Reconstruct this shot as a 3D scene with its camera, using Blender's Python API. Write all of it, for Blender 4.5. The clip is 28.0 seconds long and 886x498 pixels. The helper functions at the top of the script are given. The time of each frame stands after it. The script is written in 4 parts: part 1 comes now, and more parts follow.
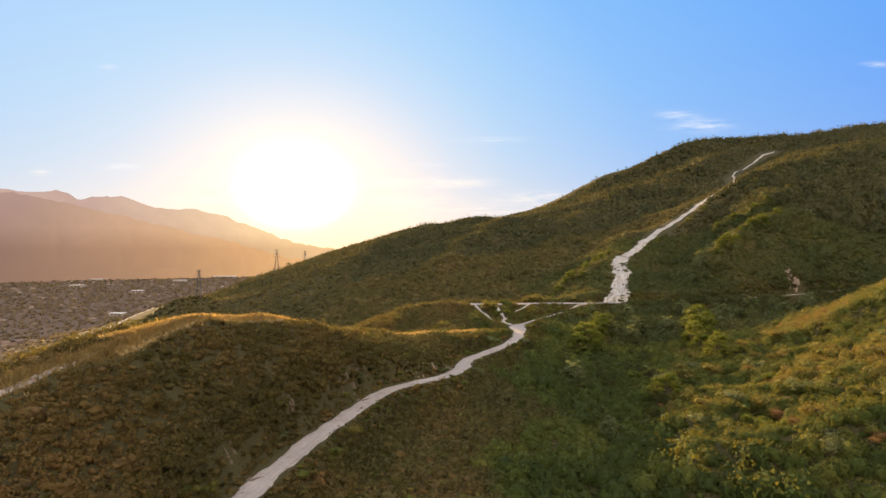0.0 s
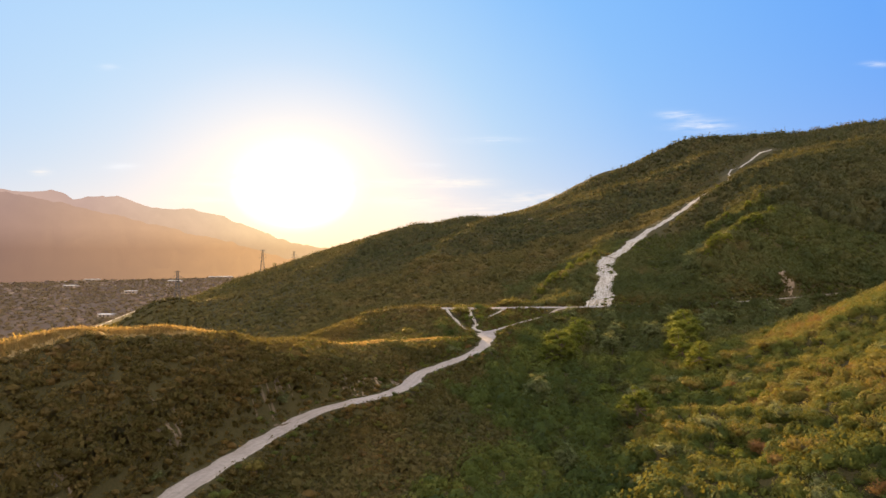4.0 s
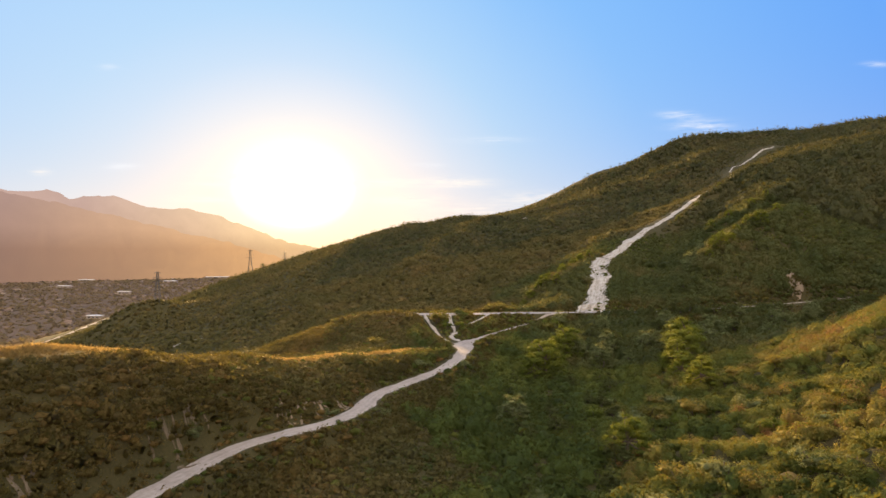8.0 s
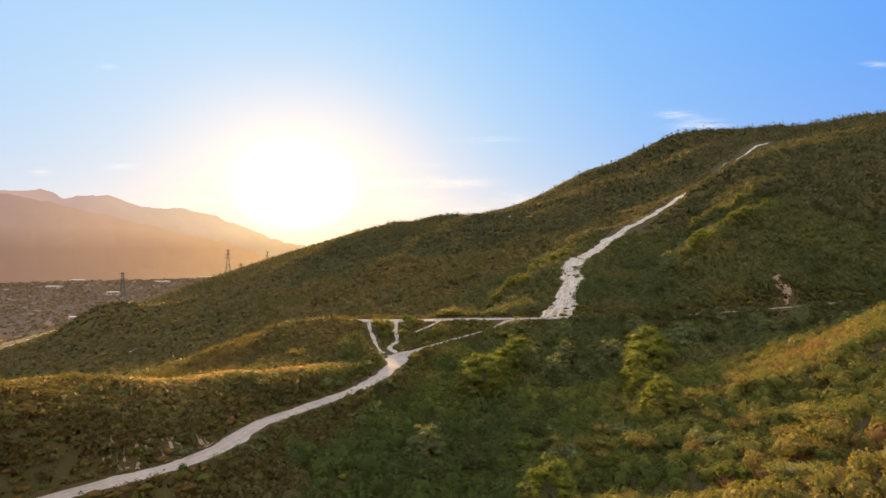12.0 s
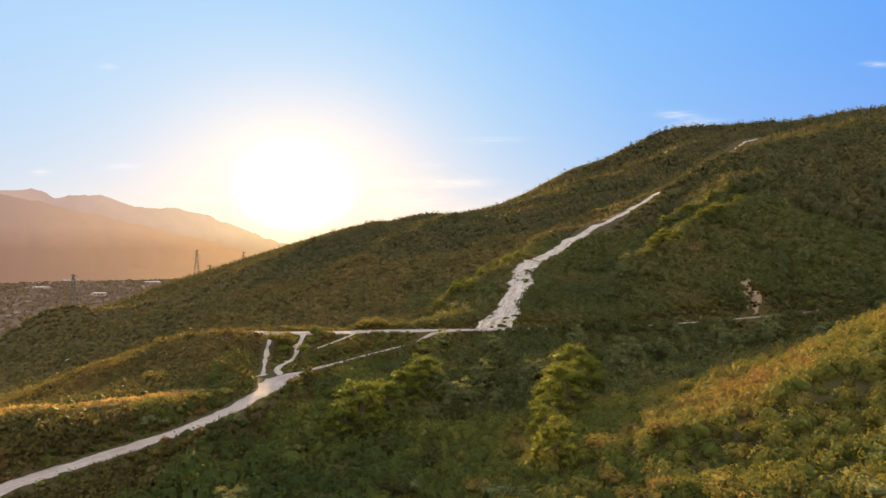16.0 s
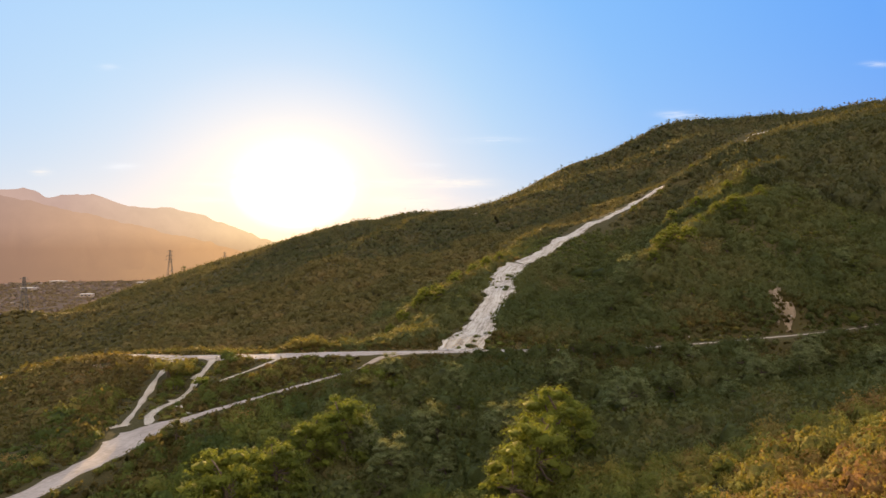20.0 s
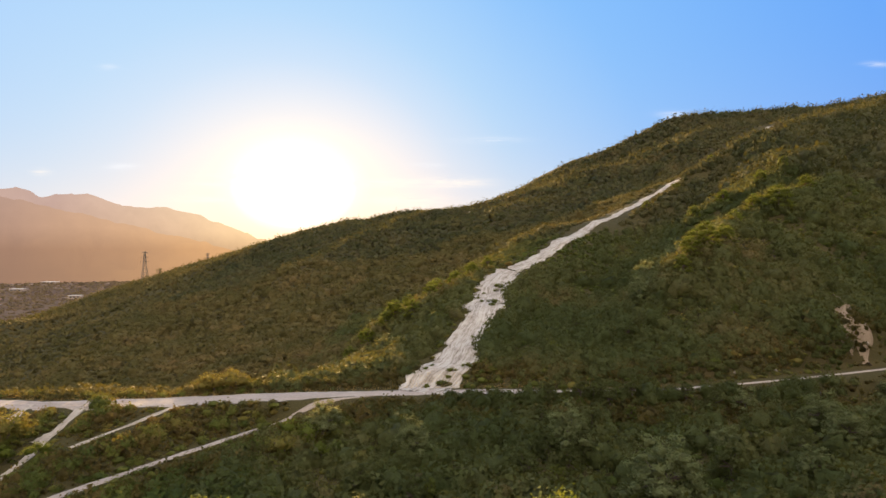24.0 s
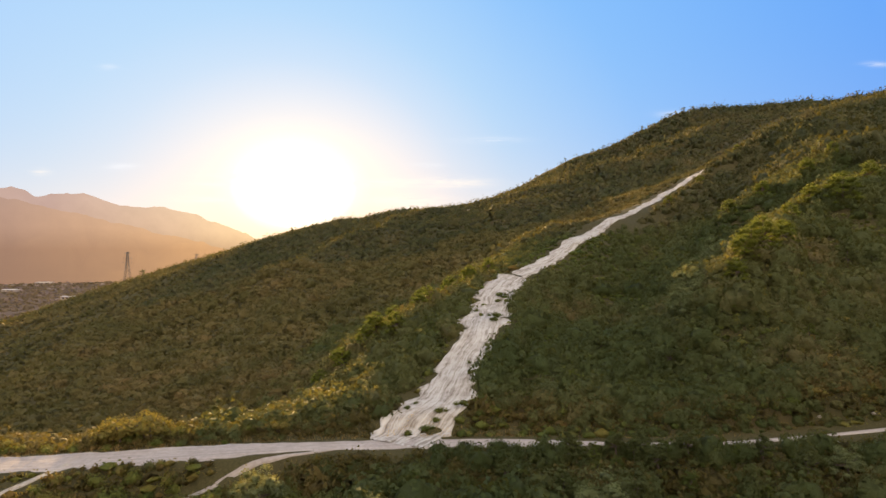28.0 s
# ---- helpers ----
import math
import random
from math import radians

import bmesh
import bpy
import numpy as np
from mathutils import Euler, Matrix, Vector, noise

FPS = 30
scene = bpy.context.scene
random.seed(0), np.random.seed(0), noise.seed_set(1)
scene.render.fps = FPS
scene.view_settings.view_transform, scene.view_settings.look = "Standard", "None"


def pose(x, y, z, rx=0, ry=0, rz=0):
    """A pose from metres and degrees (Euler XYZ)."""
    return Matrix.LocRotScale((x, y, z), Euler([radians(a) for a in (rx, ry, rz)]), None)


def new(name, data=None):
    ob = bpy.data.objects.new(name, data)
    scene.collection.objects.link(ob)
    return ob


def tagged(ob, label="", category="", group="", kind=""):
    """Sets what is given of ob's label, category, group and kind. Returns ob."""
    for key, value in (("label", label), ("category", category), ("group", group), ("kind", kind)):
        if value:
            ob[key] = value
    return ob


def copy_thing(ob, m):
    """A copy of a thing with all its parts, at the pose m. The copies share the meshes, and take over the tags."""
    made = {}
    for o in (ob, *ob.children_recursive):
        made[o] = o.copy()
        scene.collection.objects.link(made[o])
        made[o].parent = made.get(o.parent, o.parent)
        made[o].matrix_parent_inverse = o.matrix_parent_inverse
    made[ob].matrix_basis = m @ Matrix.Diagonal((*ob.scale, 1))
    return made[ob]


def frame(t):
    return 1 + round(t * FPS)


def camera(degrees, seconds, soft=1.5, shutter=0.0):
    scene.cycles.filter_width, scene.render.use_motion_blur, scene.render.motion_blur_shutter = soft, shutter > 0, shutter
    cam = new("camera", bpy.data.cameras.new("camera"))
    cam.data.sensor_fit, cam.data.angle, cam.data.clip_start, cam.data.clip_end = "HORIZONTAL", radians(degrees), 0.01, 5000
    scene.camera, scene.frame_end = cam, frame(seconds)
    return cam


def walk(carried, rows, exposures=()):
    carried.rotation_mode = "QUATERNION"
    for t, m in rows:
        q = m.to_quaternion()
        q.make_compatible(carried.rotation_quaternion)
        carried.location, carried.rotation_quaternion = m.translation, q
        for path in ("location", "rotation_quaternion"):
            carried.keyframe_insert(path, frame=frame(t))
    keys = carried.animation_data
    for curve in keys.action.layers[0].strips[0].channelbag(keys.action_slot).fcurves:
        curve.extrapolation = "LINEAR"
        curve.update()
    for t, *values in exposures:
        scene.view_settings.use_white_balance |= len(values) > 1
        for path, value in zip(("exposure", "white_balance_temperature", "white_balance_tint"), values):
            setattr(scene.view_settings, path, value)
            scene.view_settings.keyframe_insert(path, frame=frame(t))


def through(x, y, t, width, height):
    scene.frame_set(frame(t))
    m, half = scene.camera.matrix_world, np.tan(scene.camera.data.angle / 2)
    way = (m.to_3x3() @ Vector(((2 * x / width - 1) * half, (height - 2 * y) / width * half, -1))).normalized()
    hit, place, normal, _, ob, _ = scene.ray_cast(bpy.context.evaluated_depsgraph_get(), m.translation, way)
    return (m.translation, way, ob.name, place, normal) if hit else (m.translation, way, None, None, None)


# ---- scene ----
cam = camera(72.0, 28.0)

# Seconds and the place of the drone; it looks along +y, level, all the way.
PATH = [
    (0, -0.00, 0.00, 0.00),
    (0.5, 1.47, 2.43, -0.10),
    (1, 2.86, 4.91, -0.14),
    (1.5, 4.46, 7.38, -0.22),
    (2, 6.83, 10.07, -0.12),
    (2.5, 9.36, 12.66, 0.23),
    (3, 11.28, 15.35, 0.28),
    (3.5, 13.18, 18.39, 0.25),
    (5.5, 21.44, 30.13, 0.32),
    (6, 22.71, 33.35, 0.47),
    (6.5, 23.44, 36.72, 0.39),
    (7, 24.01, 40.32, 0.44),
    (7.5, 24.78, 43.88, 0.55),
    (8, 25.57, 46.94, 0.45),
    (8.5, 26.74, 49.62, 0.20),
    (9, 28.83, 52.66, 0.05),
    (9.5, 31.40, 56.00, 0.07),
    (10, 34.27, 59.63, 0.21),
    (10.5, 37.35, 63.65, 0.23),
    (11, 40.58, 67.57, 0.14),
    (11.5, 43.94, 71.41, 0.09),
    (13.5, 61.75, 87.33, 0.50),
    (14, 66.33, 90.84, 0.80),
    (14.5, 71.05, 94.21, 0.76),
    (15, 74.75, 98.10, 0.76),
    (15.5, 77.19, 102.84, 0.76),
    (16, 78.62, 108.16, 0.81),
    (16.5, 79.47, 114.13, 0.81),
    (17, 80.42, 120.65, 0.75),
    (17.5, 82.14, 127.05, 0.93),
    (18, 84.62, 133.25, 1.02),
    (18.5, 86.91, 139.42, 1.08),
    (19, 88.70, 145.27, 1.18),
    (19.5, 90.68, 150.82, 1.23),
    (20, 92.97, 156.59, 1.12),
    (20.5, 95.35, 162.69, 1.16),
    (21, 97.87, 169.11, 1.35),
    (21.5, 99.76, 175.48, 1.46),
    (23.5, 101.22, 198.62, 2.24),
    (24, 101.74, 204.45, 2.42),
    (24.5, 102.37, 210.06, 2.69),
    (25, 102.92, 215.10, 2.95),
    (25.5, 103.08, 219.68, 2.85),
    (26, 103.29, 224.02, 2.75),
    (26.5, 103.52, 228.39, 2.64),
    (27, 103.74, 232.77, 2.68),
    (27.5, 104.03, 236.85, 2.97),
    (28, 104.20, 240.00, 2.85),
]
walk(cam, [(t, pose(x, y, z, 90, 0, 0)) for t, x, y, z in PATH], [(0.0, 1.68)])

# ---------------------------------------------------------------- light
GLOW = 0.33                                       # how bright the evening sky is
SUN_AZ, SUN_EL = radians(-13.7), radians(5.5)      # from +y, clockwise seen from above
SUN_DIR = Vector((math.sin(SUN_AZ) * math.cos(SUN_EL), math.cos(SUN_AZ) * math.cos(SUN_EL), math.sin(SUN_EL)))
lamp = bpy.data.lights.new("sun", "SUN")
lamp.energy, lamp.angle, lamp.color = 5.0, radians(0.6), (1.0, 0.63, 0.27)
sun = new("sun", lamp)
sun.rotation_mode = "QUATERNION"
sun.rotation_quaternion = SUN_DIR.to_track_quat("Z", "Y")


class Nodes:
    """A short hand for building node trees."""

    def __init__(self, tree):
        self.tree = tree
        tree.nodes.clear()

    def add(self, kind, inputs=(), **values):
        node = self.tree.nodes.new(kind)
        for key, value in values.items():
            setattr(node, key, value)
        for key, value in dict(inputs).items():
            if isinstance(value, bpy.types.NodeSocket):
                self.tree.links.new(value, node.inputs[key])
            else:
                node.inputs[key].default_value = value
        return node

    def math(self, op, a, b=0.0, c=0.0):
        return self.add("ShaderNodeMath", {0: a, 1: b, 2: c}, operation=op).outputs[0]

    def noise(self, vector, scale, detail=3.0, rough=0.55):
        return self.add("ShaderNodeTexNoise", {"Vector": vector, "Scale": scale, "Detail": detail, "Roughness": rough}).outputs["Fac"]

    def ramp(self, fac, stops):
        node = self.add("ShaderNodeValToRGB", {"Fac": fac})
        band = node.color_ramp
        while len(band.elements) < len(stops):
            band.elements.new(0.5)
        for el, (at, col) in zip(band.elements, stops):
            el.position, el.color = at, (*col, 1.0)
        return node.outputs["Color"]

    def mix(self, fac, a, b, blend="MIX"):
        node = self.add("ShaderNodeMix", data_type="RGBA", blend_type=blend)
        for key, value in ((0, fac), (6, a), (7, b)):
            if isinstance(value, bpy.types.NodeSocket):
                self.tree.links.new(value, node.inputs[key])
            else:
                node.inputs[key].default_value = value if key == 0 else (*value, 1.0)
        return node.outputs[2]


def make_world():
    world = bpy.data.worlds.new("evening_sky")
    world.use_nodes = True
    scene.world = world
    n = Nodes(world.node_tree)
    way = n.add("ShaderNodeTexCoord").outputs["Generated"]
    # the glare lies flat along the hazy horizon
    lie = n.add("ShaderNodeMapping", {"Vector": way, "Scale": (1.0, 1.0, 1.35), "Location": (0.0, 0.0, -0.35 * SUN_DIR.z)}).outputs[0]
    level = n.add("ShaderNodeVectorMath", {0: lie}, operation="NORMALIZE").outputs[0]
    cosine = n.add("ShaderNodeVectorMath", {0: level, 1: tuple(SUN_DIR)}, operation="DOT_PRODUCT").outputs["Value"]
    angle = n.math("MULTIPLY", n.math("ARCCOSINE", n.math("MINIMUM", n.math("MAXIMUM", cosine, -1.0), 1.0)), 1 / math.pi)
    # the clear sky by its angle from the sun: white glare, pale warm ring, pale blue, deep blue, then bright added fill
    # out of view
    clear = n.ramp(angle, [(d / 180, c) for d, c in SKY_STOPS])
    up = n.add("ShaderNodeSeparateXYZ", {0: way}).outputs["Z"]
    low = n.math("POWER", 2.718, n.math("MULTIPLY", n.math("ABSOLUTE", up), -10.0))
    near = n.math("POWER", 2.718, n.math("MULTIPLY", angle, -3.0))
    pale = n.ramp(n.math("MULTIPLY_ADD", n.add("ShaderNodeSeparateXYZ", {0: way}).outputs["X"], -1.0, 0.1), [(0.0, (0, 0, 0)), (0.65, (0.42, 0.42, 0.42))])
    clear = n.mix(n.math("MULTIPLY", pale, n.math("LESS_THAN", angle, 0.4)), clear, (0.56, 0.74, 0.92))
    haze = n.mix(n.math("MULTIPLY", low, near), clear, (1.05, 0.80, 0.58))
    blaze = n.math("MULTIPLY", n.math("POWER", 2.718, n.math("MULTIPLY", n.math("ABSOLUTE", up), -14.0)), n.math("POWER", 2.718, n.math("MULTIPLY", angle, -16.0)))
    haze = n.mix(n.math("MULTIPLY", blaze, 0.9), haze, (1.55, 1.02, 0.48), "LIGHTEN")
    # thin cirrus: each streak lies at its own bearing and height, torn by one noise
    parts = n.add("ShaderNodeSeparateXYZ", {0: way}).outputs
    side = n.math("DIVIDE", parts["X"], n.math("MAXIMUM", parts["Y"], 0.05))
    rise = n.math("DIVIDE", parts["Z"], n.math("MAXIMUM", parts["Y"], 0.05))
    flat = n.add("ShaderNodeMapping", {"Vector": way, "Scale": (9.0, 9.0, 75.0), "Rotation": (0.0, radians(4), 0.0)}).outputs[0]
    torn = n.ramp(n.noise(flat, 2.4, 5.0, 0.62), [(0.34, (0, 0, 0)), (0.62, (1, 1, 1))])
    cloudy = haze
    for u, v, wide, tall, thick in CIRRUS:
        a = n.math("MULTIPLY", n.math("SUBTRACT", side, u), 1 / wide)
        b = n.math("MULTIPLY", n.math("SUBTRACT", rise, v), 1 / tall)
        spot = n.math("POWER", 2.718, n.math("MULTIPLY", n.math("ADD", n.math("MULTIPLY", a, a), n.math("MULTIPLY", b, b)), -1.0))
        cloudy = n.mix(n.math("MULTIPLY", n.math("MULTIPLY", spot, torn), thick), cloudy, (1.06, 0.95, 0.84) if v < 0.13 else (0.88, 0.90, 0.96))
    sky = n.add("ShaderNodeTexSky", sky_type="NISHITA", sun_disc=False, sun_elevation=SUN_EL, sun_rotation=SUN_AZ, altitude=300.0, dust_density=1.5)
    base = n.add("ShaderNodeBackground", {"Color": sky.outputs[0], "Strength": 0.0015})
    glow = n.add("ShaderNodeBackground", {"Color": cloudy, "Strength": GLOW})
    both = n.add("ShaderNodeAddShader", {0: base.outputs[0], 1: glow.outputs[0]})
    n.add("ShaderNodeOutputWorld", {"Surface": both.outputs[0]})


# Past 58 degrees lies unseen sky, raised above its natural brightness as fill.
SKY_STOPS = [(0, (60, 46, 28)), (3.3, (9, 7.8, 6.0)), (4.5, (2.3, 2.1, 1.8)), (5.5, (1.25, 1.15, 1.02)), (6.8, (0.98, 0.92, 0.86)), (8.8, (0.82, 0.82, 0.86)), (12, (0.65, 0.74, 0.88)), (15, (0.50, 0.68, 0.90)),
             (20, (0.37, 0.62, 0.91)), (32, (0.215, 0.49, 0.92)), (50, (0.125, 0.37, 0.90)), (58, (0.16, 0.42, 0.90)), (82, (1.52, 1.38, 1.30)), (125, (2.05, 1.74, 1.48)), (180, (2.20, 1.75, 1.38))]
# thin clouds: side and height over distance, half width, half height, thickness
CIRRUS = [(0.424, 0.202, 0.040, 0.009, 0.75), (0.388, 0.220, 0.028, 0.006, 0.70), (0.076, 0.179, 0.045, 0.005, 0.45), (-0.025, 0.137, 0.024, 0.004, 0.45), (0.010, 0.109, 0.060, 0.008, 0.70),
          (-0.115, 0.108, 0.070, 0.006, 1.0), (-0.374, 0.105, 0.036, 0.004, 1.0), (-0.38, 0.082, 0.050, 0.006, 0.9), (-0.527, 0.135, 0.026, 0.005, 0.55), (-0.66, 0.126, 0.014, 0.005, 0.5),
          (-0.06, 0.080, 0.060, 0.009, 0.75), (0.154, 0.083, 0.060, 0.011, 0.60), (-0.55, 0.298, 0.014, 0.004, 0.5), (0.712, 0.303, 0.020, 0.004, 0.6), (-0.33, 0.120, 0.050, 0.010, 0.9), (0.06, 0.064, 0.09, 0.008, 0.5)]
make_world()


# ---------------------------------------------------------------- materials
def material(name):
    mat = bpy.data.materials.new(name)
    mat.use_nodes = True
    return mat, Nodes(mat.node_tree)


def finish(n, colour, rough=0.85, bump=None, bump_size=0.3, extra=()):
    inputs = {"Base Color": colour, "Roughness": rough, **dict(extra)}
    if bump is not None:
        inputs["Normal"] = n.add("ShaderNodeBump", {"Height": bump, "Strength": 0.6, "Distance": bump_size}).outputs[0]
    shader = n.add("ShaderNodeBsdfPrincipled", inputs)
    n.add("ShaderNodeOutputMaterial", {"Surface": shader.outputs[0]})
    return shader


def place(n):
    return n.add("ShaderNodeNewGeometry").outputs["Position"]


def leaf_material(name, stops, through=0.34, sheen=0.5, glow=(0.54, 0.44, 0.06)):
    """Leaves: colour by the plant's own tint, lit through from behind."""
    mat, n = material(name)
    tint = n.add("ShaderNodeAttribute", attribute_name="tint").outputs["Fac"]
    fine = n.noise(place(n), 1.4, 2.0)
    island = n.add("ShaderNodeNewGeometry").outputs["Random Per Island"]
    own = n.math("MULTIPLY", n.math("SUBTRACT", n.add("ShaderNodeObjectInfo").outputs["Random"], 0.5), 0.25)
    key = n.math("ADD", n.math("ADD", tint, own), n.math("ADD", n.math("MULTIPLY", n.math("SUBTRACT", fine, 0.5), 0.35), n.math("MULTIPLY", n.math("SUBTRACT", island, 0.5), 0.14)))
    gap_noise = n.noise(place(n), 5.0, 4.0, 0.7)
    key = n.math("ADD", key, n.math("MULTIPLY", n.math("SUBTRACT", gap_noise, 0.5), 0.30))
    # Low spots go near black, painting shade into gaps between the leaves.
    colour = n.mix(n.ramp(gap_noise, [(0.34, (0.45, 0.45, 0.45)), (0.50, (0, 0, 0))]), n.ramp(key, stops), (0.016, 0.018, 0.006))
    relief = n.add("ShaderNodeBump", {"Height": gap_noise, "Strength": 0.8, "Distance": 0.2}).outputs[0]
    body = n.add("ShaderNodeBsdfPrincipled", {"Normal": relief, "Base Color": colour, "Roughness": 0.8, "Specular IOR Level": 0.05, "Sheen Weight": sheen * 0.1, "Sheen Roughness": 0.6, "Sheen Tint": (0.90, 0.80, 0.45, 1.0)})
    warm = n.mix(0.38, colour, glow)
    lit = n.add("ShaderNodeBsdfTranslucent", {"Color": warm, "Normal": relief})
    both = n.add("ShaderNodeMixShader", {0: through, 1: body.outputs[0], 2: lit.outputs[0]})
    n.add("ShaderNodeOutputMaterial", {"Surface": both.outputs[0]})
    return mat


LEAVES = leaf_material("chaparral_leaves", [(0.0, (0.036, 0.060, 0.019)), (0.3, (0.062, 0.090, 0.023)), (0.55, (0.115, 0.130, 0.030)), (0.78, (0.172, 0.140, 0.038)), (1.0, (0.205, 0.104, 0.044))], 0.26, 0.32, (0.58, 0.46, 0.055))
# Oak green, also put on the right-hand hill as a stand-in for shade.
DARK_LEAVES = leaf_material("oak_and_shade_leaves", [(0.0, (0.034, 0.052, 0.020)), (0.4, (0.054, 0.072, 0.027)), (0.75, (0.080, 0.088, 0.034)), (1.0, (0.115, 0.092, 0.040))], 0.26, 0.4)
# Olive-brown in place of green, painting in some of the sun's warm veil.
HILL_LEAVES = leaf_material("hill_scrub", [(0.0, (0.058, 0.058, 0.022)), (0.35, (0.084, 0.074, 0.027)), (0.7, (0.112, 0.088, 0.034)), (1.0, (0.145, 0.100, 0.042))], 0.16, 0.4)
# Darker copy of the hill scrub; the unlit upper slope is painted in.
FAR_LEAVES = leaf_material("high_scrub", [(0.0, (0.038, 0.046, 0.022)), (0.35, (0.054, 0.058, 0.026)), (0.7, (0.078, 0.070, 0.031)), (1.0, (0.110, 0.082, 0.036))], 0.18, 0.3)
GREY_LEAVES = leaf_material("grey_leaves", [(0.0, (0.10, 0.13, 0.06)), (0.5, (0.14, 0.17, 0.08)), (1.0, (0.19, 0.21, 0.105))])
# Tan and low in contrast: distance haze painted into the leaf colour.
STREET_LEAVES = leaf_material("hazed_street_leaves", [(0.0, (0.140, 0.104, 0.062)), (0.5, (0.185, 0.132, 0.082)), (1.0, (0.24, 0.165, 0.104))], 0.3, 1.0)
# Browned to stand in for the sun's warm glare over the left slopes.
GLARE_BROWN_LEAVES = leaf_material("glare_browned_scrub", [(0.0, (0.066, 0.056, 0.020)), (0.35, (0.100, 0.074, 0.026)), (0.7, (0.140, 0.090, 0.032)), (1.0, (0.185, 0.105, 0.042))], 0.26)
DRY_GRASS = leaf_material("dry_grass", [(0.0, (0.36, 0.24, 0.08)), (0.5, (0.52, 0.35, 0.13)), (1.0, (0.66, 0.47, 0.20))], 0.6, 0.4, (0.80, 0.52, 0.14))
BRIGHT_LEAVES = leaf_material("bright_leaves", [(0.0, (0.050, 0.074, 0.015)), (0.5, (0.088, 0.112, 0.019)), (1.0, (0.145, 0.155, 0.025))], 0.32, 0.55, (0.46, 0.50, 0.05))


def ground_material():
    mat, n = material("dry_ground")
    p = place(n)
    big, mid, small = n.noise(p, 0.035, 4.0), n.noise(p, 0.35, 4.0), n.noise(p, 2.6, 6.0, 0.7)
    soil = n.ramp(n.math("ADD", n.math("MULTIPLY", mid, 0.7), n.math("MULTIPLY", small, 0.3)), [(0.3, (0.034, 0.028, 0.012)), (0.5, (0.055, 0.042, 0.018)), (0.7, (0.088, 0.062, 0.028))])
    green = n.ramp(small, [(0.3, (0.034, 0.034, 0.014)), (0.7, (0.072, 0.060, 0.026))])
    colour = n.mix(n.ramp(big, [(0.52, (0, 0, 0)), (0.78, (1, 1, 1))]), green, soil)
    # the built-up valley floor: lots and streets, distance haze painted into their tan
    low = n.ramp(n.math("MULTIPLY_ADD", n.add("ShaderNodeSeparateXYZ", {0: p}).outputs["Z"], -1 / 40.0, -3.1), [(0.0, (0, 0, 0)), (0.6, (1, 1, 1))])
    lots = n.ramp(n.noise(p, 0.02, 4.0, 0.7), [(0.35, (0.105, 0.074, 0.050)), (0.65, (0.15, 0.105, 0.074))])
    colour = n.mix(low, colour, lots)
    finish(n, colour, 0.95, n.math("ADD", mid, n.math("MULTIPLY", small, 0.4)), 0.5, {"Specular IOR Level": 0.1})
    return mat


def dirt_material(name, dark, pale, scale=0.6):
    mat, n = material(name)
    p = place(n)
    a, b, c = n.noise(p, 0.22 * scale, 3.0), n.noise(p, 2.0 * scale, 4.0), n.noise(p, 14.0, 3.0)
    run = n.add("ShaderNodeAttribute", attribute_name="run").outputs["Vector"]
    tread = n.noise(n.add("ShaderNodeMapping", {"Vector": run, "Scale": (1.5, 0.045, 1.0)}).outputs[0], 1.0, 3.0)
    key = n.math("ADD", n.math("ADD", n.math("MULTIPLY", a, 0.25), n.math("MULTIPLY", tread, 0.3)), n.math("ADD", n.math("MULTIPLY", b, 0.28), n.math("MULTIPLY", c, 0.17)))
    finish(n, n.ramp(key, [(0.36, dark), (0.60, pale)]), 0.95, n.math("ADD", b, n.math("MULTIPLY", c, 0.3)), 0.12)
    return mat


def slide_material():
    """Pale sand with rills that run down the slope."""
    mat, n = material("rilled_sand")
    p = place(n)
    run = n.add("ShaderNodeAttribute", attribute_name="run").outputs["Vector"]
    sway = n.add("ShaderNodeVectorMath", {0: n.add("ShaderNodeTexNoise", {"Vector": p, "Scale": 0.18, "Detail": 3.0}).outputs["Color"], "Scale": 2.2}, operation="SCALE").outputs[0]
    bent = n.add("ShaderNodeVectorMath", {0: run, 1: sway}, operation="ADD").outputs[0]
    rill = n.noise(n.add("ShaderNodeMapping", {"Vector": bent, "Scale": (2.0, 0.08, 1.0)}).outputs[0], 1.0, 5.0, 0.65)
    blot, grit = n.noise(p, 0.5, 4.0, 0.6), n.noise(p, 9.0, 3.0)
    key = n.math("ADD", n.math("MULTIPLY", rill, 0.6), n.math("ADD", n.math("MULTIPLY", blot, 0.28), n.math("MULTIPLY", grit, 0.12)))
    finish(n, n.ramp(key, [(0.36, (0.10, 0.080, 0.055)), (0.44, (0.24, 0.212, 0.18)), (0.52, (0.38, 0.358, 0.33)), (0.64, (0.48, 0.462, 0.435))]), 0.95, n.math("ADD", rill, n.math("MULTIPLY", grit, 0.15)), 0.5)
    return mat


GROUND = ground_material()
RILLED_SAND = slide_material()
BANK_SAND = dirt_material("bank_sand", (0.13, 0.10, 0.065), (0.27, 0.21, 0.155), 1.6)
BANK_DUST = dirt_material("bank_dust", (0.075, 0.058, 0.036), (0.165, 0.128, 0.09), 1.6)
ROAD_DIRT = dirt_material("road_dirt", (0.20, 0.168, 0.148), (0.37, 0.328, 0.30))
SLIDE_SAND = dirt_material("pale_sand", (0.20, 0.17, 0.135), (0.44, 0.40, 0.345), 1.2)


def bark_material():
    mat, n = material("bark")
    p = place(n)
    finish(n, n.ramp(n.noise(p, 5.0, 4.0), [(0.3, (0.05, 0.035, 0.025)), (0.7, (0.16, 0.12, 0.09))]), 0.9, n.noise(p, 9.0), 0.05)
    return mat


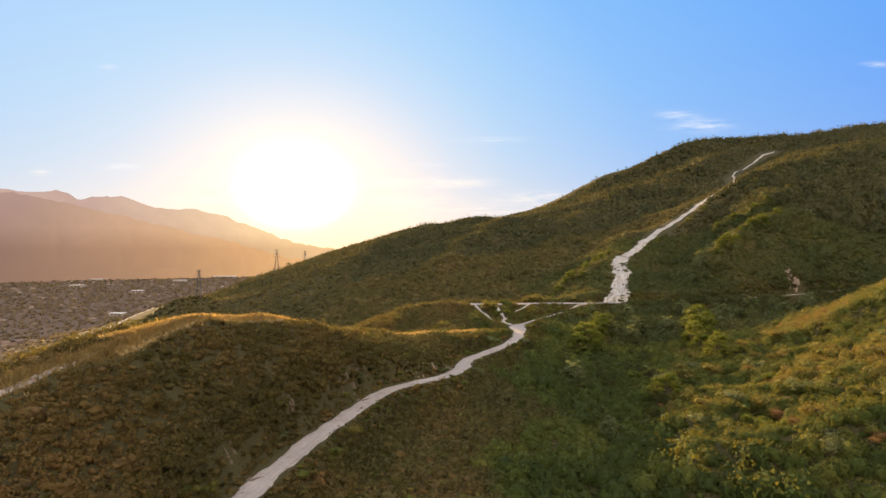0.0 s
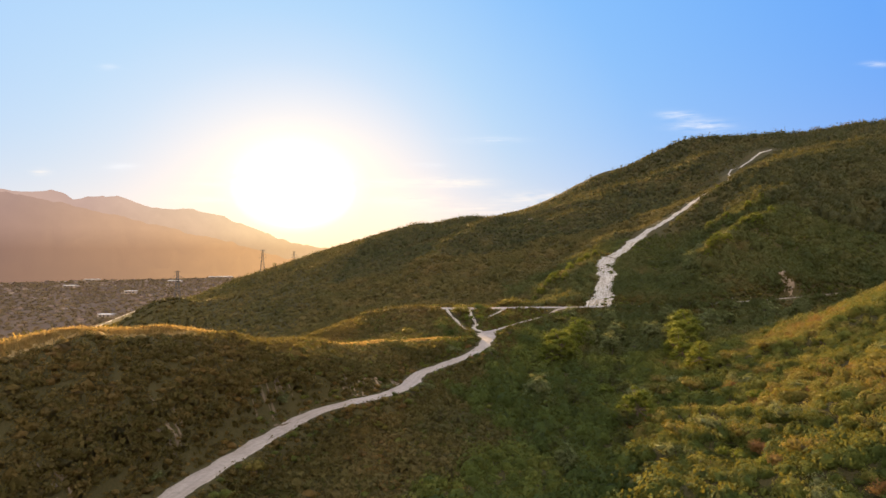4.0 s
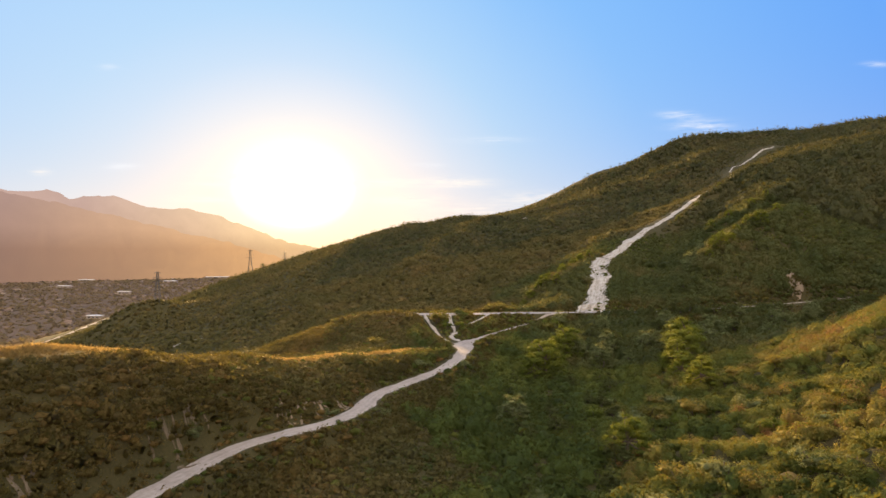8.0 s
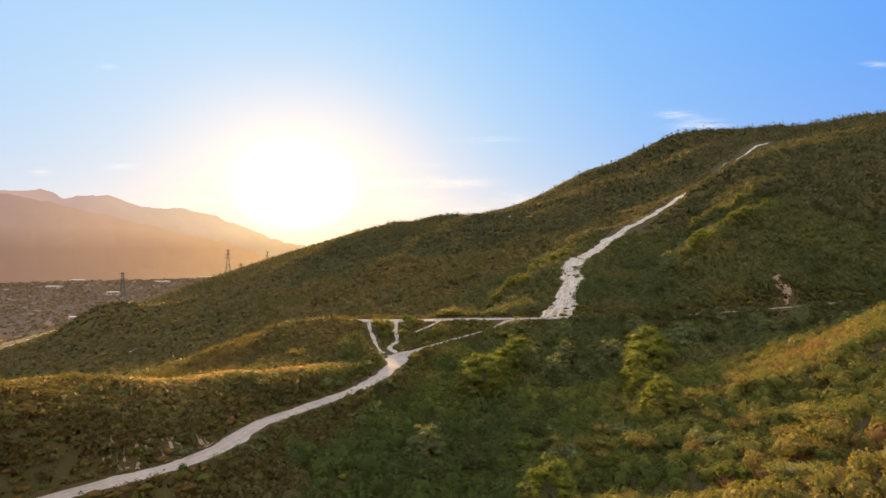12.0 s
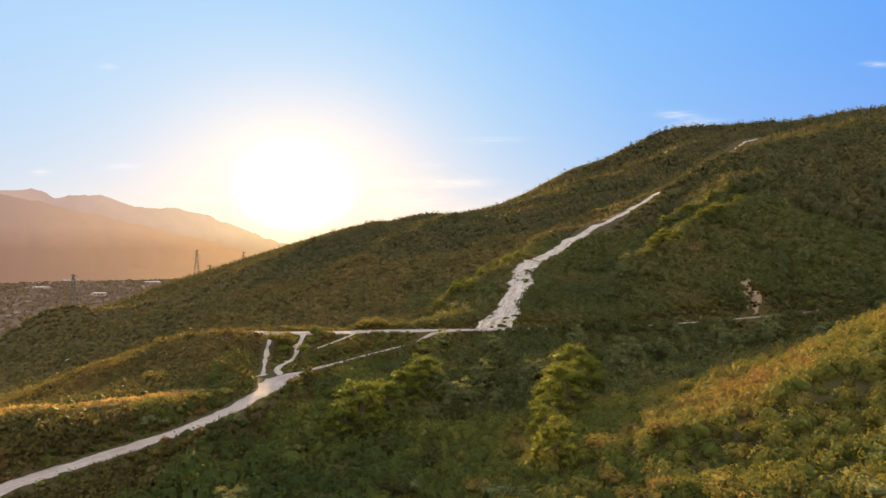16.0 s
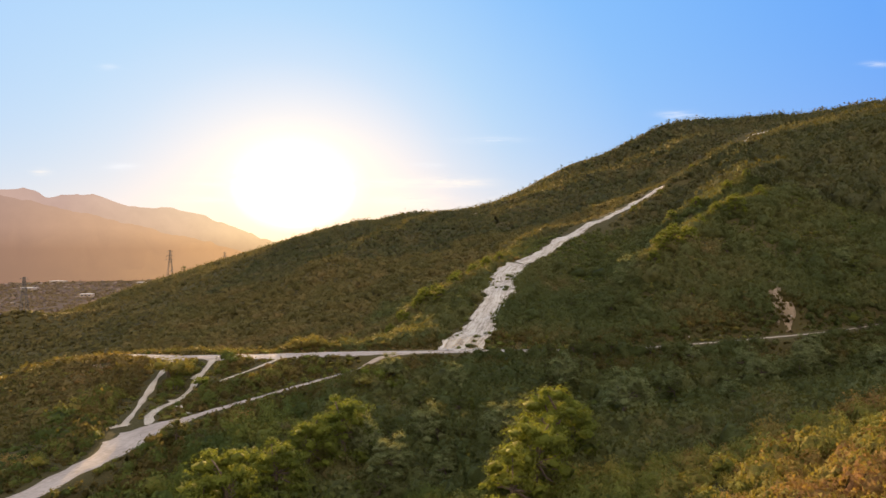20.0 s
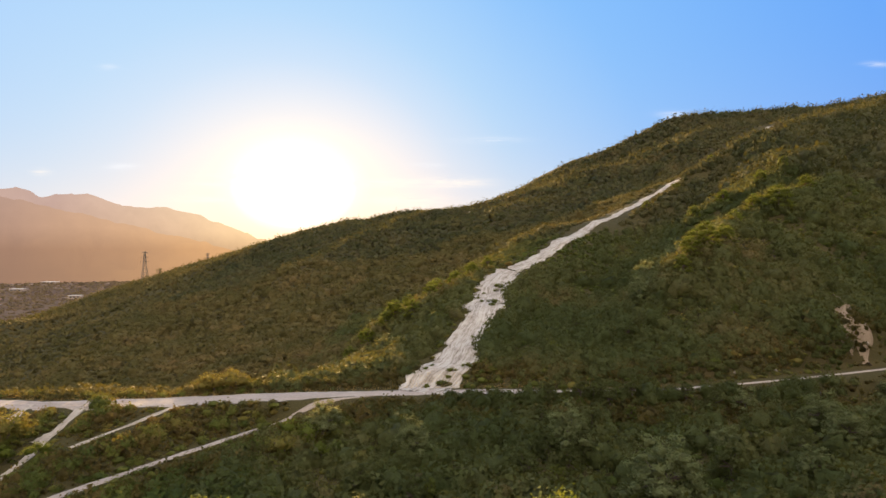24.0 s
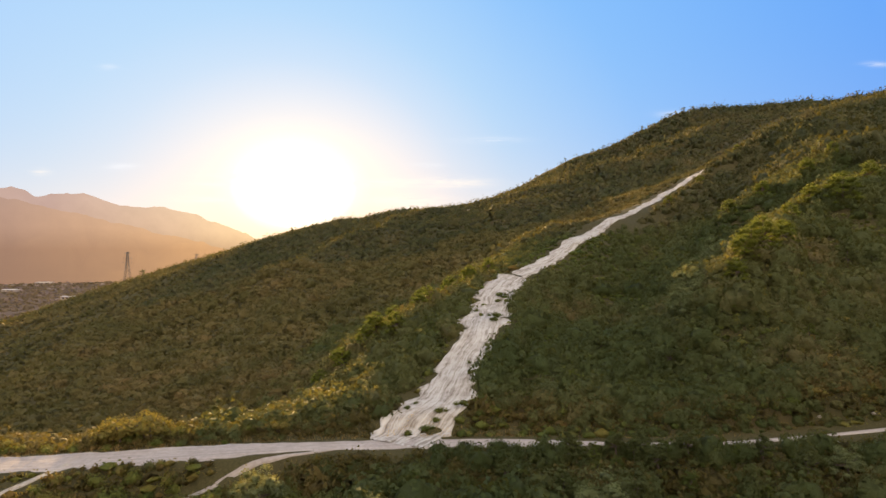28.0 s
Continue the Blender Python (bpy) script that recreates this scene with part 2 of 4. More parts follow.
BARK = bark_material()


def steel_material():
    mat, n = material("galvanised_steel")
    finish(n, n.ramp(n.noise(place(n), 2.0), [(0.3, (0.07, 0.066, 0.06)), (0.7, (0.12, 0.115, 0.11))]), 0.6, extra={"Metallic": 0.3})
    return mat


STEEL = steel_material()

# ---------------------------------------------------------------- landform
# Ridge crests, canyon floors and slopes as lines of x, y, z; the ground is drawn smoothly through them.
LAND = {
    "left_crest": [(-58, 20, -24), (-60, 60, -21), (-63, 90, -19), (-58, 114, -17.3), (-55, 136, -15.6), (-44, 158, -17.2), (-41, 177, -21.2), (-34, 208, -28.8), (-14, 214, -30), (-8, 230, -31.5), (6, 241, -33), (19, 259, -34.8)],
    "left_crest_far_side": [(-95, 60, -38), (-100, 120, -36), (-85, 170, -37), (-60, 215, -40), (-30, 245, -40)],
    "left_bank": [(-48, 98, -28), (-40, 128, -27), (-29, 150, -28.5), (-20, 170, -31), (-8, 195, -33)],
    "main_road": [(-28, 40, -40.5), (-32, 75, -40.3), (-32, 98, -40), (-29, 115, -39.6), (-26, 129, -39.2), (-21.5, 147, -39), (-16, 165, -38.8), (-10, 173.5, -38.6), (-2, 181, -38.4), (3.8, 188, -38.1), (6.6, 197.5, -37.8), (8.6, 207, -37.6), (16.5, 220.5, -37.2), (24.5, 234, -36.7), (30.3, 249, -36), (32.8, 264, -35.5), (34, 277, -35.2), (39.5, 291, -35.4), (51, 310, -35), (62, 325, -34.3), (73, 335, -32.9), (86, 341, -31)],
    "upper_road": [(-14, 332, -31), (0, 333, -29.8), (18, 330, -29.6), (38, 333, -30), (56, 336.5, -30), (77, 342, -30.4), (92, 343.5, -30.4), (110, 344, -30.2), (125, 343, -30), (138, 340, -29.2), (151, 338.5, -28.5), (175, 340, -27), (195, 344, -26), (215, 349, -25), (240, 358, -23.5)],
    "west_knoll": [(-29, 325, -36), (-42, 323, -40), (-58, 317, -47), (-90, 312, -58)],
    "draw": [(-3, 275, -37), (-30, 272, -43), (-80, 270, -56), (-160, 300, -80)],
    "canyon": [(25, -40, -62), (32, 60, -57), (38, 110, -54), (50, 165, -49.5), (60, 215, -46), (70, 258, -43), (98, 297, -38.5), (150, 318, -36), (200, 325, -34), (260, 330, -27)],
    "canyon_west_side": [(2, 123, -48), (12, 160, -46), (25, 195, -44.5), (40, 245, -41.5), (62, 300, -39)],
    "right_spur_low": [(61, 116, -40), (74, 115, -35), (84, 115, -29), (103, 148, -30), (84, 161, -40), (77, 172, -43), (103, 184, -36.5), (98, 219, -41)],
    "right_spur": [(112, 238, -37), (130, 198, -26), (127, 190, -28), (139, 217, -24.5), (174, 240, -14.5), (220, 250, 0), (300, 260, 22)],
    "right_near": [(130, 120, -10), (160, 150, -8), (200, 190, 2), (130, 60, -14), (110, 0, -22), (220, 60, 15)],
    "behind_spur": [(150, 275, -35), (190, 288, -30), (250, 300, -16)],
    "slide_rib": [(100, 353, -27), (113, 384, -17), (123, 421, -7), (150, 460, 6), (190, 510, 21), (259, 590, 50), (340, 680, 82), (430, 800, 116), (520, 890, 150)],
    "slide_left_rib": [(80, 372, -30), (71, 398, -33), (83, 410, -21.5), (91, 418, -16.5), (100, 425, -13), (112, 432, -8), (123, 437, -3.5), (84, 440, -27), (99, 450, -19)],
    "gully": [(140, 352, -27), (152, 400, -17), (187, 455, 2), (245, 520, 33)],
    "right_rib": [(176, 378, -4), (216, 404, 11), (218, 413, 13.5), (231, 466, 26), (300, 555, 63), (420, 650, 105)],
    "cut_bank": [(196, 351, -19), (205, 356, -16)],
    "right_hill": [(290, 375, 2), (330, 450, 44), (430, 520, 84), (560, 650, 132), (720, 800, 176)],
    "back_canyon": [(-400, 650, -127), (-213, 525, -90), (-100, 455, -64), (0, 395, -50), (45, 385, -42), (65, 405, -34), (98, 480, -15), (165, 580, 10), (245, 690, 42), (340, 800, 90)],
    "back_face": [(73, 727, 16), (-222, 632, -76), (-60, 700, -24), (-150, 800, -24), (-120, 600, -52), (-230, 800, -50), (40, 560, -18), (150, 850, 45), (232, 840, 74), (370, 860, 124), (347, 987, 112)],
    "knoll_west": [(-440, 740, -116), (-360, 705, -93), (-305, 696, -67), (-280, 700, -60), (-232, 700, -66)],
    "valley_road": [(-470, 760, -119), (-490, 880, -117), (-530, 1040, -116), (-565, 1190, -116)],
    "skyline": [(-440, 925, -104), (-390, 925, -90), (-300, 929, -49), (-255, 933, -35.5), (-236, 932, -29), (-190, 1040, -5), (-100, 1060, 18), (-30, 1036, 39), (0, 1010, 39.5), (56, 1005, 50), (100, 1000, 48), (140, 1040, 55), (210, 1100, 88), (290, 1120, 131), (350, 1080, 151), (415, 1040, 179), (534, 1000, 182), (600, 990, 184), (670, 975, 193), (900, 930, 205)],
    "beyond": [(-200, 1400, -70), (100, 1450, 0), (400, 1450, 90), (800, 1400, 110), (0, 2200, -130), (900, 2200, -80), (1500, 900, 140), (1500, 200, 120), (900, 400, 150)],
    "south": [(-200, 0, -80), (0, -150, -64), (150, -150, -30), (320, -50, 20), (0, -500, -90), (400, -500, -20), (-400, -300, -140), (600, 150, 60)],
    "valley": [(-420, 400, -138), (-300, 200, -115), (-620, 700, -146), (-600, 1100, -150), (-450, 1400, -146), (-900, 300, -154), (-1000, 1500, -158), (-1600, 800, -160), (-1600, 2500, -156), (-400, 2600, -152), (-2600, 1500, -160), (-2600, 4000, -150), (0, 4000, -148), (1800, 3500, -140), (-1500, -800, -158), (2600, 1500, 60), (2000, -800, 40), (0, -1500, -140), (-3200, -1000, -160)],
}


def along(points, step):
    """Points every few metres along a line of points, rounded at its corners."""
    p = np.array(points, float)
    ends = np.vstack([2 * p[0] - p[1], p, 2 * p[-1] - p[-2]])
    out = []
    for k in range(len(p) - 1):
        a, b, c, d = ends[k:k + 4]
        count = max(1, int(np.linalg.norm(c[:2] - b[:2]) / step))
        for s in np.arange(count) / count:
            out.append(0.5 * (2 * b + (c - a) * s + (2 * a - 5 * b + 4 * c - d) * s**2 + (3 * b - a - 3 * c + d) * s**3))
    out.append(p[-1])
    return np.array(out)


def unit(v):
    return v / np.maximum(np.linalg.norm(v, axis=-1, keepdims=True), 1e-6)


def straight(points, step):
    p, out = np.array(points, float), []
    for a, b in zip(p[:-1], p[1:]):
        count = max(1, int(np.linalg.norm(b[:2] - a[:2]) / step))
        out += [a + (b - a) * s for s in np.arange(count) / count]
    return np.array(out + [p[-1]])


LOOSE = {"right_spur_low", "right_near", "back_face", "beyond", "south", "valley", "right_spur", "slide_left_rib"}
knots = np.vstack([np.array(v, float) if k in LOOSE else straight(v, 22 if "road" in k else 30) for k, v in LAND.items()])
gap = np.linalg.norm(knots[:, None, :2] - knots[None, :, :2], axis=2) + np.eye(len(knots)) * 99
knots = knots[[not (gap[i, :i] < 3.0).any() for i in range(len(knots))]]
SOFT = 7.0


def kernel(xy, centres):
    d = xy[:, None, :] - centres[None]
    return np.sqrt((d**2).sum(2) + SOFT**2)


flat_part = np.c_[np.ones(len(knots)), knots[:, :2] / 1000]
system = np.block([[kernel(knots[:, :2], knots[:, :2]) - 0.6 * np.eye(len(knots)), flat_part], [flat_part.T, np.zeros((3, 3))]])
weights = np.linalg.solve(system, np.r_[knots[:, 2], 0, 0, 0])


def lattice(ix, iy, seed):
    h = (ix * 374761393 + iy * 668265263 + seed * 974711) & 0x7FFFFFFF
    h = ((h ^ (h >> 13)) * 1274126177) & 0x7FFFFFFF
    return ((h ^ (h >> 16)) & 0xFFFF) / 65535.0


def rough(x, y, size, seed):
    """Smooth noise from -1 to 1 with bumps of that size."""
    u, v = x / size + 1000.0, y / size + 1000.0
    i, j = np.floor(u).astype(np.int64), np.floor(v).astype(np.int64)
    a, b = u - i, v - j
    a, b = a * a * (3 - 2 * a), b * b * (3 - 2 * b)
    low = lattice(i, j, seed) * (1 - a) + lattice(i + 1, j, seed) * a
    high = lattice(i, j + 1, seed) * (1 - a) + lattice(i + 1, j + 1, seed) * a
    return 2 * (low * (1 - b) + high * b) - 1


ROADS = {
    "main": (along(LAND["main_road"][:18], 1.5), 2.6),
    "trail": (along(LAND["main_road"][16:], 1.5), 0.9),
    "upper": (along(LAND["upper_road"], 2.0), 3.2),
    "spur_a": (along([(17, 330, -29.7), (18.8, 317, -31.5), (21.5, 305, -33.1), (23.6, 296, -34.4), (27.5, 281, -35.3)], 1.5), 1.3),
    "spur_b": (along([(28, 329, -29.8), (29.5, 316, -32.3), (30.5, 303, -34.4), (29, 292, -35), (32, 282, -35.2)], 1.5), 1.1),
    "valley": (along(LAND["valley_road"], 8.0), 3.0),
    "spur_c": (along([(47, 333, -30.0), (43, 323, -31), (35.6, 312, -32.8)], 1.5), 0.9),
}


RIBS = [(6.5, 8.0, [(162, 372), (180, 386), (200, 406), (218, 412), (245, 424)]), (6.0, 8.0, [(202, 452), (216, 454), (232, 452), (266, 474)]), (4.0, 7.0, [(198, 495), (222, 523), (250, 545), (290, 572), (326, 580)]),
        (3.5, 9.0, [(236, 540), (262, 560), (300, 590)]), (4.0, 14.0, [(-60, 560), (0, 640), (40, 760), (90, 900)]), (4.0, 14.0, [(-190, 640), (-140, 740), (-90, 900)]), (3.5, 12.0, [(60, 520), (120, 640), (180, 800)]), (-3.2, 5.0, [(78, 186), (92, 176), (106, 166), (124, 156)]), (3.2, 5.5, [(62, 152), (80, 141), (98, 128), (118, 116)]), (2.6, 5.0, [(96, 221), (115, 212), (135, 206), (160, 208)]), (4.2, 5.5, [(70, 168), (88, 157), (104, 146), (122, 133)]), (3.0, 6.0, [(56, 126), (74, 113), (92, 100)]), (6.5, 17.0, [(-328, 697), (-284, 699)]), (-8.0, 30.0, [(-335, 775), (-285, 772)])]


def raw_height(x, y):
    x, y = np.asarray(x, float).ravel(), np.asarray(y, float).ravel()
    z = np.empty(len(x))
    for k in range(0, len(x), 20000):
        xy = np.c_[x[k:k + 20000], y[k:k + 20000]]
        z[k:k + 20000] = kernel(xy, knots[:, :2]) @ weights[:-3] + np.c_[np.ones(len(xy)), xy / 1000] @ weights[-3:]
    rib = np.array(LAND["slide_rib"], float)
    calm = np.full(len(x), 99.0)
    for a, b in zip(rib[:-1], rib[1:]):
        t = np.clip(((x - a[0]) * (b[0] - a[0]) + (y - a[1]) * (b[1] - a[1])) / ((b[:2] - a[:2]) ** 2).sum(), 0, 1)
        calm = np.minimum(calm, np.hypot(x - a[0] - t * (b[0] - a[0]), y - a[1] - t * (b[1] - a[1])))
    hill = np.clip(calm / 40, 0.12, 1) * np.clip((y - 350) / 150, 0, 1) * np.clip((z + 150) / 60, 0, 1) * np.clip((x + 260) / 160, 0.2, 1)
    near = np.clip((z + 150) / 40, 0, 1)
    fold = 1 - 2 * np.abs(rough(x + 0.35 * y, y * 0.55, 75, 3))
    z = z + hill * (np.clip((1000 - y) / 150, 0.35, 1) * 4.5 * (fold - 0.3) + 2.0 * rough(x, y, 34, 4)) + near * (0.8 * rough(x, y, 17, 5) + 0.35 * rough(x, y, 6, 6))
    for rise, wide, line in RIBS:
        line = np.array(line, float)
        d = np.full(len(x), 99.0)
        for a, b in zip(line[:-1], line[1:]):
            t = np.clip(((x - a[0]) * (b[0] - a[0]) + (y - a[1]) * (b[1] - a[1])) / ((b - a) ** 2).sum(), 0, 1)
            d = np.minimum(d, np.hypot(x - a[0] - t * (b[0] - a[0]), y - a[1] - t * (b[1] - a[1])))
        z = z + rise * np.exp(-(d / wide) ** 2)
    return z


def height(x, y):
    """The height of the ground, levelled along the roads."""
    shape = np.shape(x)
    x, y = np.asarray(x, float).ravel(), np.asarray(y, float).ravel()
    z = raw_height(x, y)
    for line, half in ROADS.values():
        box = (x > line[:, 0].min() - 9) & (x < line[:, 0].max() + 9) & (y > line[:, 1].min() - 9) & (y < line[:, 1].max() + 9)
        at = np.nonzero(box)[0]
        for k in range(0, len(at), 20000):
            i = at[k:k + 20000]
            d = np.hypot(x[i, None] - line[None, :, 0], y[i, None] - line[None, :, 1])
            best = d.argmin(1)
            far = d[np.arange(len(i)), best]
            s = np.clip((far - half - 0.8) / 4.0, 0, 1)
            s = s * s * (3 - 2 * s)
            z[i] = line[best, 2] * (1 - s) + z[i] * s
    return z.reshape(shape)


def road_distance(x, y, which=None):
    out = np.full(len(x), 99.0)
    for line, half in (ROADS[k] for k in which or ROADS):
        for k in range(0, len(x), 20000):
            d = np.hypot(x[k:k + 20000, None] - line[None, :, 0], y[k:k + 20000, None] - line[None, :, 1]).min(1) - half
            out[k:k + 20000] = np.minimum(out[k:k + 20000], d)
    return out


def mesh_from(name, verts, tris, mat, smooth=False, tint=None, normals=None):
    """One mesh from arrays of places and triangles (or quads)."""
    me = bpy.data.meshes.new(name)
    verts, tris = np.asarray(verts, np.float32), np.asarray(tris, np.int32)
    sides = tris.shape[1]
    me.vertices.add(len(verts))
    me.vertices.foreach_set("co", verts.ravel())
    me.loops.add(tris.size)
    me.loops.foreach_set("vertex_index", tris.ravel())
    me.polygons.add(len(tris))
    me.polygons.foreach_set("loop_start", np.arange(len(tris), dtype=np.int32) * sides)
    me.polygons.foreach_set("loop_total", np.full(len(tris), sides, np.int32))
    me.update(calc_edges=True)
    me.polygons.foreach_set("use_smooth", np.full(len(tris), smooth))
    if tint is not None:
        me.attributes.new("tint", "FLOAT", "POINT").data.foreach_set("value", np.asarray(tint, np.float32))
    if normals is not None:
        me.polygons.foreach_set("use_smooth", np.full(len(tris), True))
        me.attributes.new("custom_normal", "FLOAT_VECTOR", "POINT").data.foreach_set("vector", np.asarray(normals, np.float32).ravel())
    me.materials.append(mat)
    return me


def spaced(edges):
    """Grid lines whose spacing changes from stretch to stretch: (from, to, step)."""
    out = [np.arange(a, b, s) for a, b, s in edges]
    return np.concatenate(out + [[edges[-1][1]]])


def build_ground():
    xs = spaced([(-5200, -1600, 300), (-1600, -600, 50), (-600, -150, 12), (-150, -75, 5), (-75, 225, 2.0), (225, 330, 4), (330, 760, 12), (760, 1600, 60), (1600, 4600, 300)])
    ys = spaced([(-1600, -200, 100), (-200, 40, 16), (40, 90, 3), (90, 440, 2.0), (440, 620, 5), (620, 1180, 8), (1180, 1700, 40), (1700, 4900, 200)])
    gx, gy = np.meshgrid(xs, ys)
    gz = height(gx, gy)
    w, h = len(xs), len(ys)
    a = (np.arange(h - 1)[:, None] * w + np.arange(w - 1)[None]).ravel()
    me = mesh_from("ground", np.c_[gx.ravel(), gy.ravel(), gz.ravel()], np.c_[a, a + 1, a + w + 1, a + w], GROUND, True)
    return tagged(new("ground", me), "dry brown hillside earth between green shrubs", "ground", kind="structure")


ground = build_ground()


def ribbon(name, line, half, mat, label, seed=0, lift=0.10, crown=0.0, rut=0.0, cells=8, gully=0.0, ragged=0.0):
    """A strip of bare earth that lies on the ground along a line, with a ragged edge."""
    way = np.gradient(line[:, :2], axis=0)
    way /= np.linalg.norm(way, axis=1, keepdims=True)
    side = np.c_[way[:, 1], -way[:, 0]]
    s = np.linspace(-1, 1, cells + 1)
    half = np.broadcast_to(half, (len(line),))
    left = half * (1 + ragged * rough(line[:, 0], line[:, 1], 3.2, seed + 21) + 0.20 * rough(line[:, 0] * 3, line[:, 1] * 3, 9, seed + 11) + 0.14 * rough(line[:, 0], line[:, 1], 1.6, seed + 15))
    right = half * (1 + ragged * rough(line[:, 0], line[:, 1], 3.2, seed + 22) + 0.20 * rough(line[:, 0] * 3, line[:, 1] * 3, 9, seed + 12) + 0.14 * rough(line[:, 0], line[:, 1], 1.6, seed + 16))
    off = np.where(s[None] < 0, s[None] * left[:, None], s[None] * right[:, None])
    x, y = line[:, None, 0] + side[:, None, 0] * off, line[:, None, 1] + side[:, None, 1] * off
    gone = np.r_[0, np.cumsum(np.hypot(*np.diff(line[:, :2], axis=0).T))]
    z = height(x, y) + lift + gully * rough(off * 1.0, 0 * off + gone[:, None] * 0.12, 1.1, seed + 14).reshape(x.shape) + crown * (1 - s[None]**2) - rut * np.exp(-((np.abs(s[None]) - 0.45) / 0.12)**2) + 0.03 * rough(x, y, 0.9, seed + 13).reshape(x.shape)
    edge = np.abs(s) > 0.99
    z[:, edge] -= lift + 0.12
    w = cells + 1
    a = (np.arange(len(line) - 1)[:, None] * w + np.arange(cells)[None]).ravel()
    me = mesh_from(name, np.c_[x.ravel(), y.ravel(), z.ravel()], np.c_[a, a + 1, a + w + 1, a + w], mat, True)
    me.attributes.new("run", "FLOAT_VECTOR", "POINT").data.foreach_set("vector", np.stack([off, 0 * off + gone[:, None], 0 * off], 2).astype(np.float32).ravel())
    return tagged(new(name, me), label, "dirt road", kind="structure")


ribbon("foot_trail", ROADS["trail"][0], np.interp(ROADS["trail"][0][:, 1], [280, 300, 325, 341], [1.3, 1.0, 0.7, 0.35]), ROAD_DIRT, "narrow pale trail climbing to the upper road", 3, lift=0.16)
main_line, upper_line = ROADS["main"][0], ROADS["upper"][0]
ribbon("dirt_road", main_line, np.interp(main_line[:, 1], [282, 291], [2.6, 1.0]) + 2.3 * np.exp(-((main_line[:, 1] - 275) / 8) ** 2), ROAD_DIRT, "pale winding dirt fire road on the hillside", 1, rut=0.05)
ribbon("upper_dirt_road", upper_line, np.interp(upper_line[:, 0], [-14, 5, 40, 62, 78, 120, 135, 216, 224], [1.2, 2.6, 4.4, 4.2, 2.9, 2.2, 0.75, 0.55, 0.1]), ROAD_DIRT, "pale dirt road along the foot of the hill", 2, lift=0.13, rut=0.05)
for key in ("spur_a", "spur_b", "spur_c"):
    line = ROADS[key][0]
    ribbon("eroded_path", line, ROADS[key][1] * 0.60 * (1 + 0.5 * rough(line[:, 0], line[:, 1], 6.0, 61)), SLIDE_SAND, "narrow eroded sandy path down the bank", 5, lift=0.16, cells=12, gully=0.12, ragged=0.45)
ribbon("valley_road", ROADS["valley"][0], 3.0, ROAD_DIRT, "pale dirt road at the edge of the valley", 7, lift=0.3)
ribbon("eroded_path", along([(28, 283, 0), (25, 280, 0), (22.5, 276, 0), (20, 273.5, 0)], 1.0), 0.55, SLIDE_SAND, "narrow eroded sandy path down the bank", 6, lift=0.2, ragged=0.5)
for spot in ([(32.5, 296, 0), (34.5, 293, 0), (37, 291, 0)], [(29.5, 318, 0), (28, 314, 0)], [(33, 305, 0), (31, 301, 0), (29, 299, 0)]):
    ribbon("eroded_scar", along(spot, 0.5), 1.0, SLIDE_SAND, "pale sandy washout in the road bank", 64, lift=0.22, cells=10, gully=0.15, ragged=0.6)
CREST_PATH = along([(-62, 84, 0), (-60, 112, 0), (-57, 136, 0), (-47, 158, 0), (-43, 178, 0), (-36, 207, 0), (-16, 216, 0), (-9, 231, 0), (4, 242, 0)], 1.5)
STRAW = dirt_material("straw_ground", (0.17, 0.115, 0.045), (0.42, 0.30, 0.13), 1.0)
ribbon("grassy_crest", along(LAND["left_crest"], 2.0)[44:], 2.6, STRAW, "strip of dry golden grass along the ridge crest", 12, lift=0.10, cells=10, ragged=0.3)
ribbon("ridge_path", CREST_PATH, np.interp(CREST_PATH[:, 1], [84, 120, 140], [0.65, 0.75, 0.6]), ROAD_DIRT, "narrow trodden path along the grassy crest", 8, lift=0.14, ragged=0.5)
for spot in ([(-224, 631, 0), (-214, 633, 0)], [(-205, 560, 0), (-190, 566, 0), (-180, 566, 0)], [(120, 800, 0), (131, 802, 0)]):
    ribbon("bare_patch", along(spot, 1.5), 1.6, SLIDE_SAND, "small bare pale patch on the dark slope", 9, lift=0.5)
# washed-out spots of the road bank: x, y, reach
BARE = [(-7.5, 183, 3.0), (-3.5, 188, 3.0), (0.8, 194.5, 2.4), (-23.5, 156.5, 3.4), (-21, 165, 2.4), (-33.5, 131, 3.2), (-37, 106, 3.6), (8, 322, 3.0), (3, 318, 2.6)]
JUNCTION = [(32.5, 266, 9), (31.5, 272, 12), (31, 277, 13), (32.5, 281, 10)]
scars = random.Random(77)
for x0, y0, reach in BARE:
    for k in range(11):
        x, y = x0 + scars.uniform(-1, 1) * reach, y0 + scars.uniform(-1, 1) * reach
        slope = height(np.array([x + 0.8, x - 0.8, x, x]), np.array([y, y, y + 0.8, y - 0.8]))
        way = unit(np.array([slope[0] - slope[1], slope[2] - slope[3]]) + 1e-4)
        line = [(x + way[0] * d + scars.uniform(-0.3, 0.3), y + way[1] * d + scars.uniform(-0.3, 0.3), 0) for d in (0, 0.8, 1.6, scars.uniform(2.0, 3.6))]
        scar = along(line, 0.3)
        ribbon("eroded_scar", scar, np.interp(np.linspace(0, 1, len(scar)), [0, 0.3, 1], [0.6, 1.0, 0.15]) * scars.uniform(0.22, 0.55) * (1 + 0.6 * rough(scar[:, 0], scar[:, 1], 0.7, 200 + k)), BANK_SAND if x0 > -10 else BANK_DUST, "pale erosion scar in the road bank", 70 + k, lift=0.16, cells=8, gully=0.15, ragged=0.4)
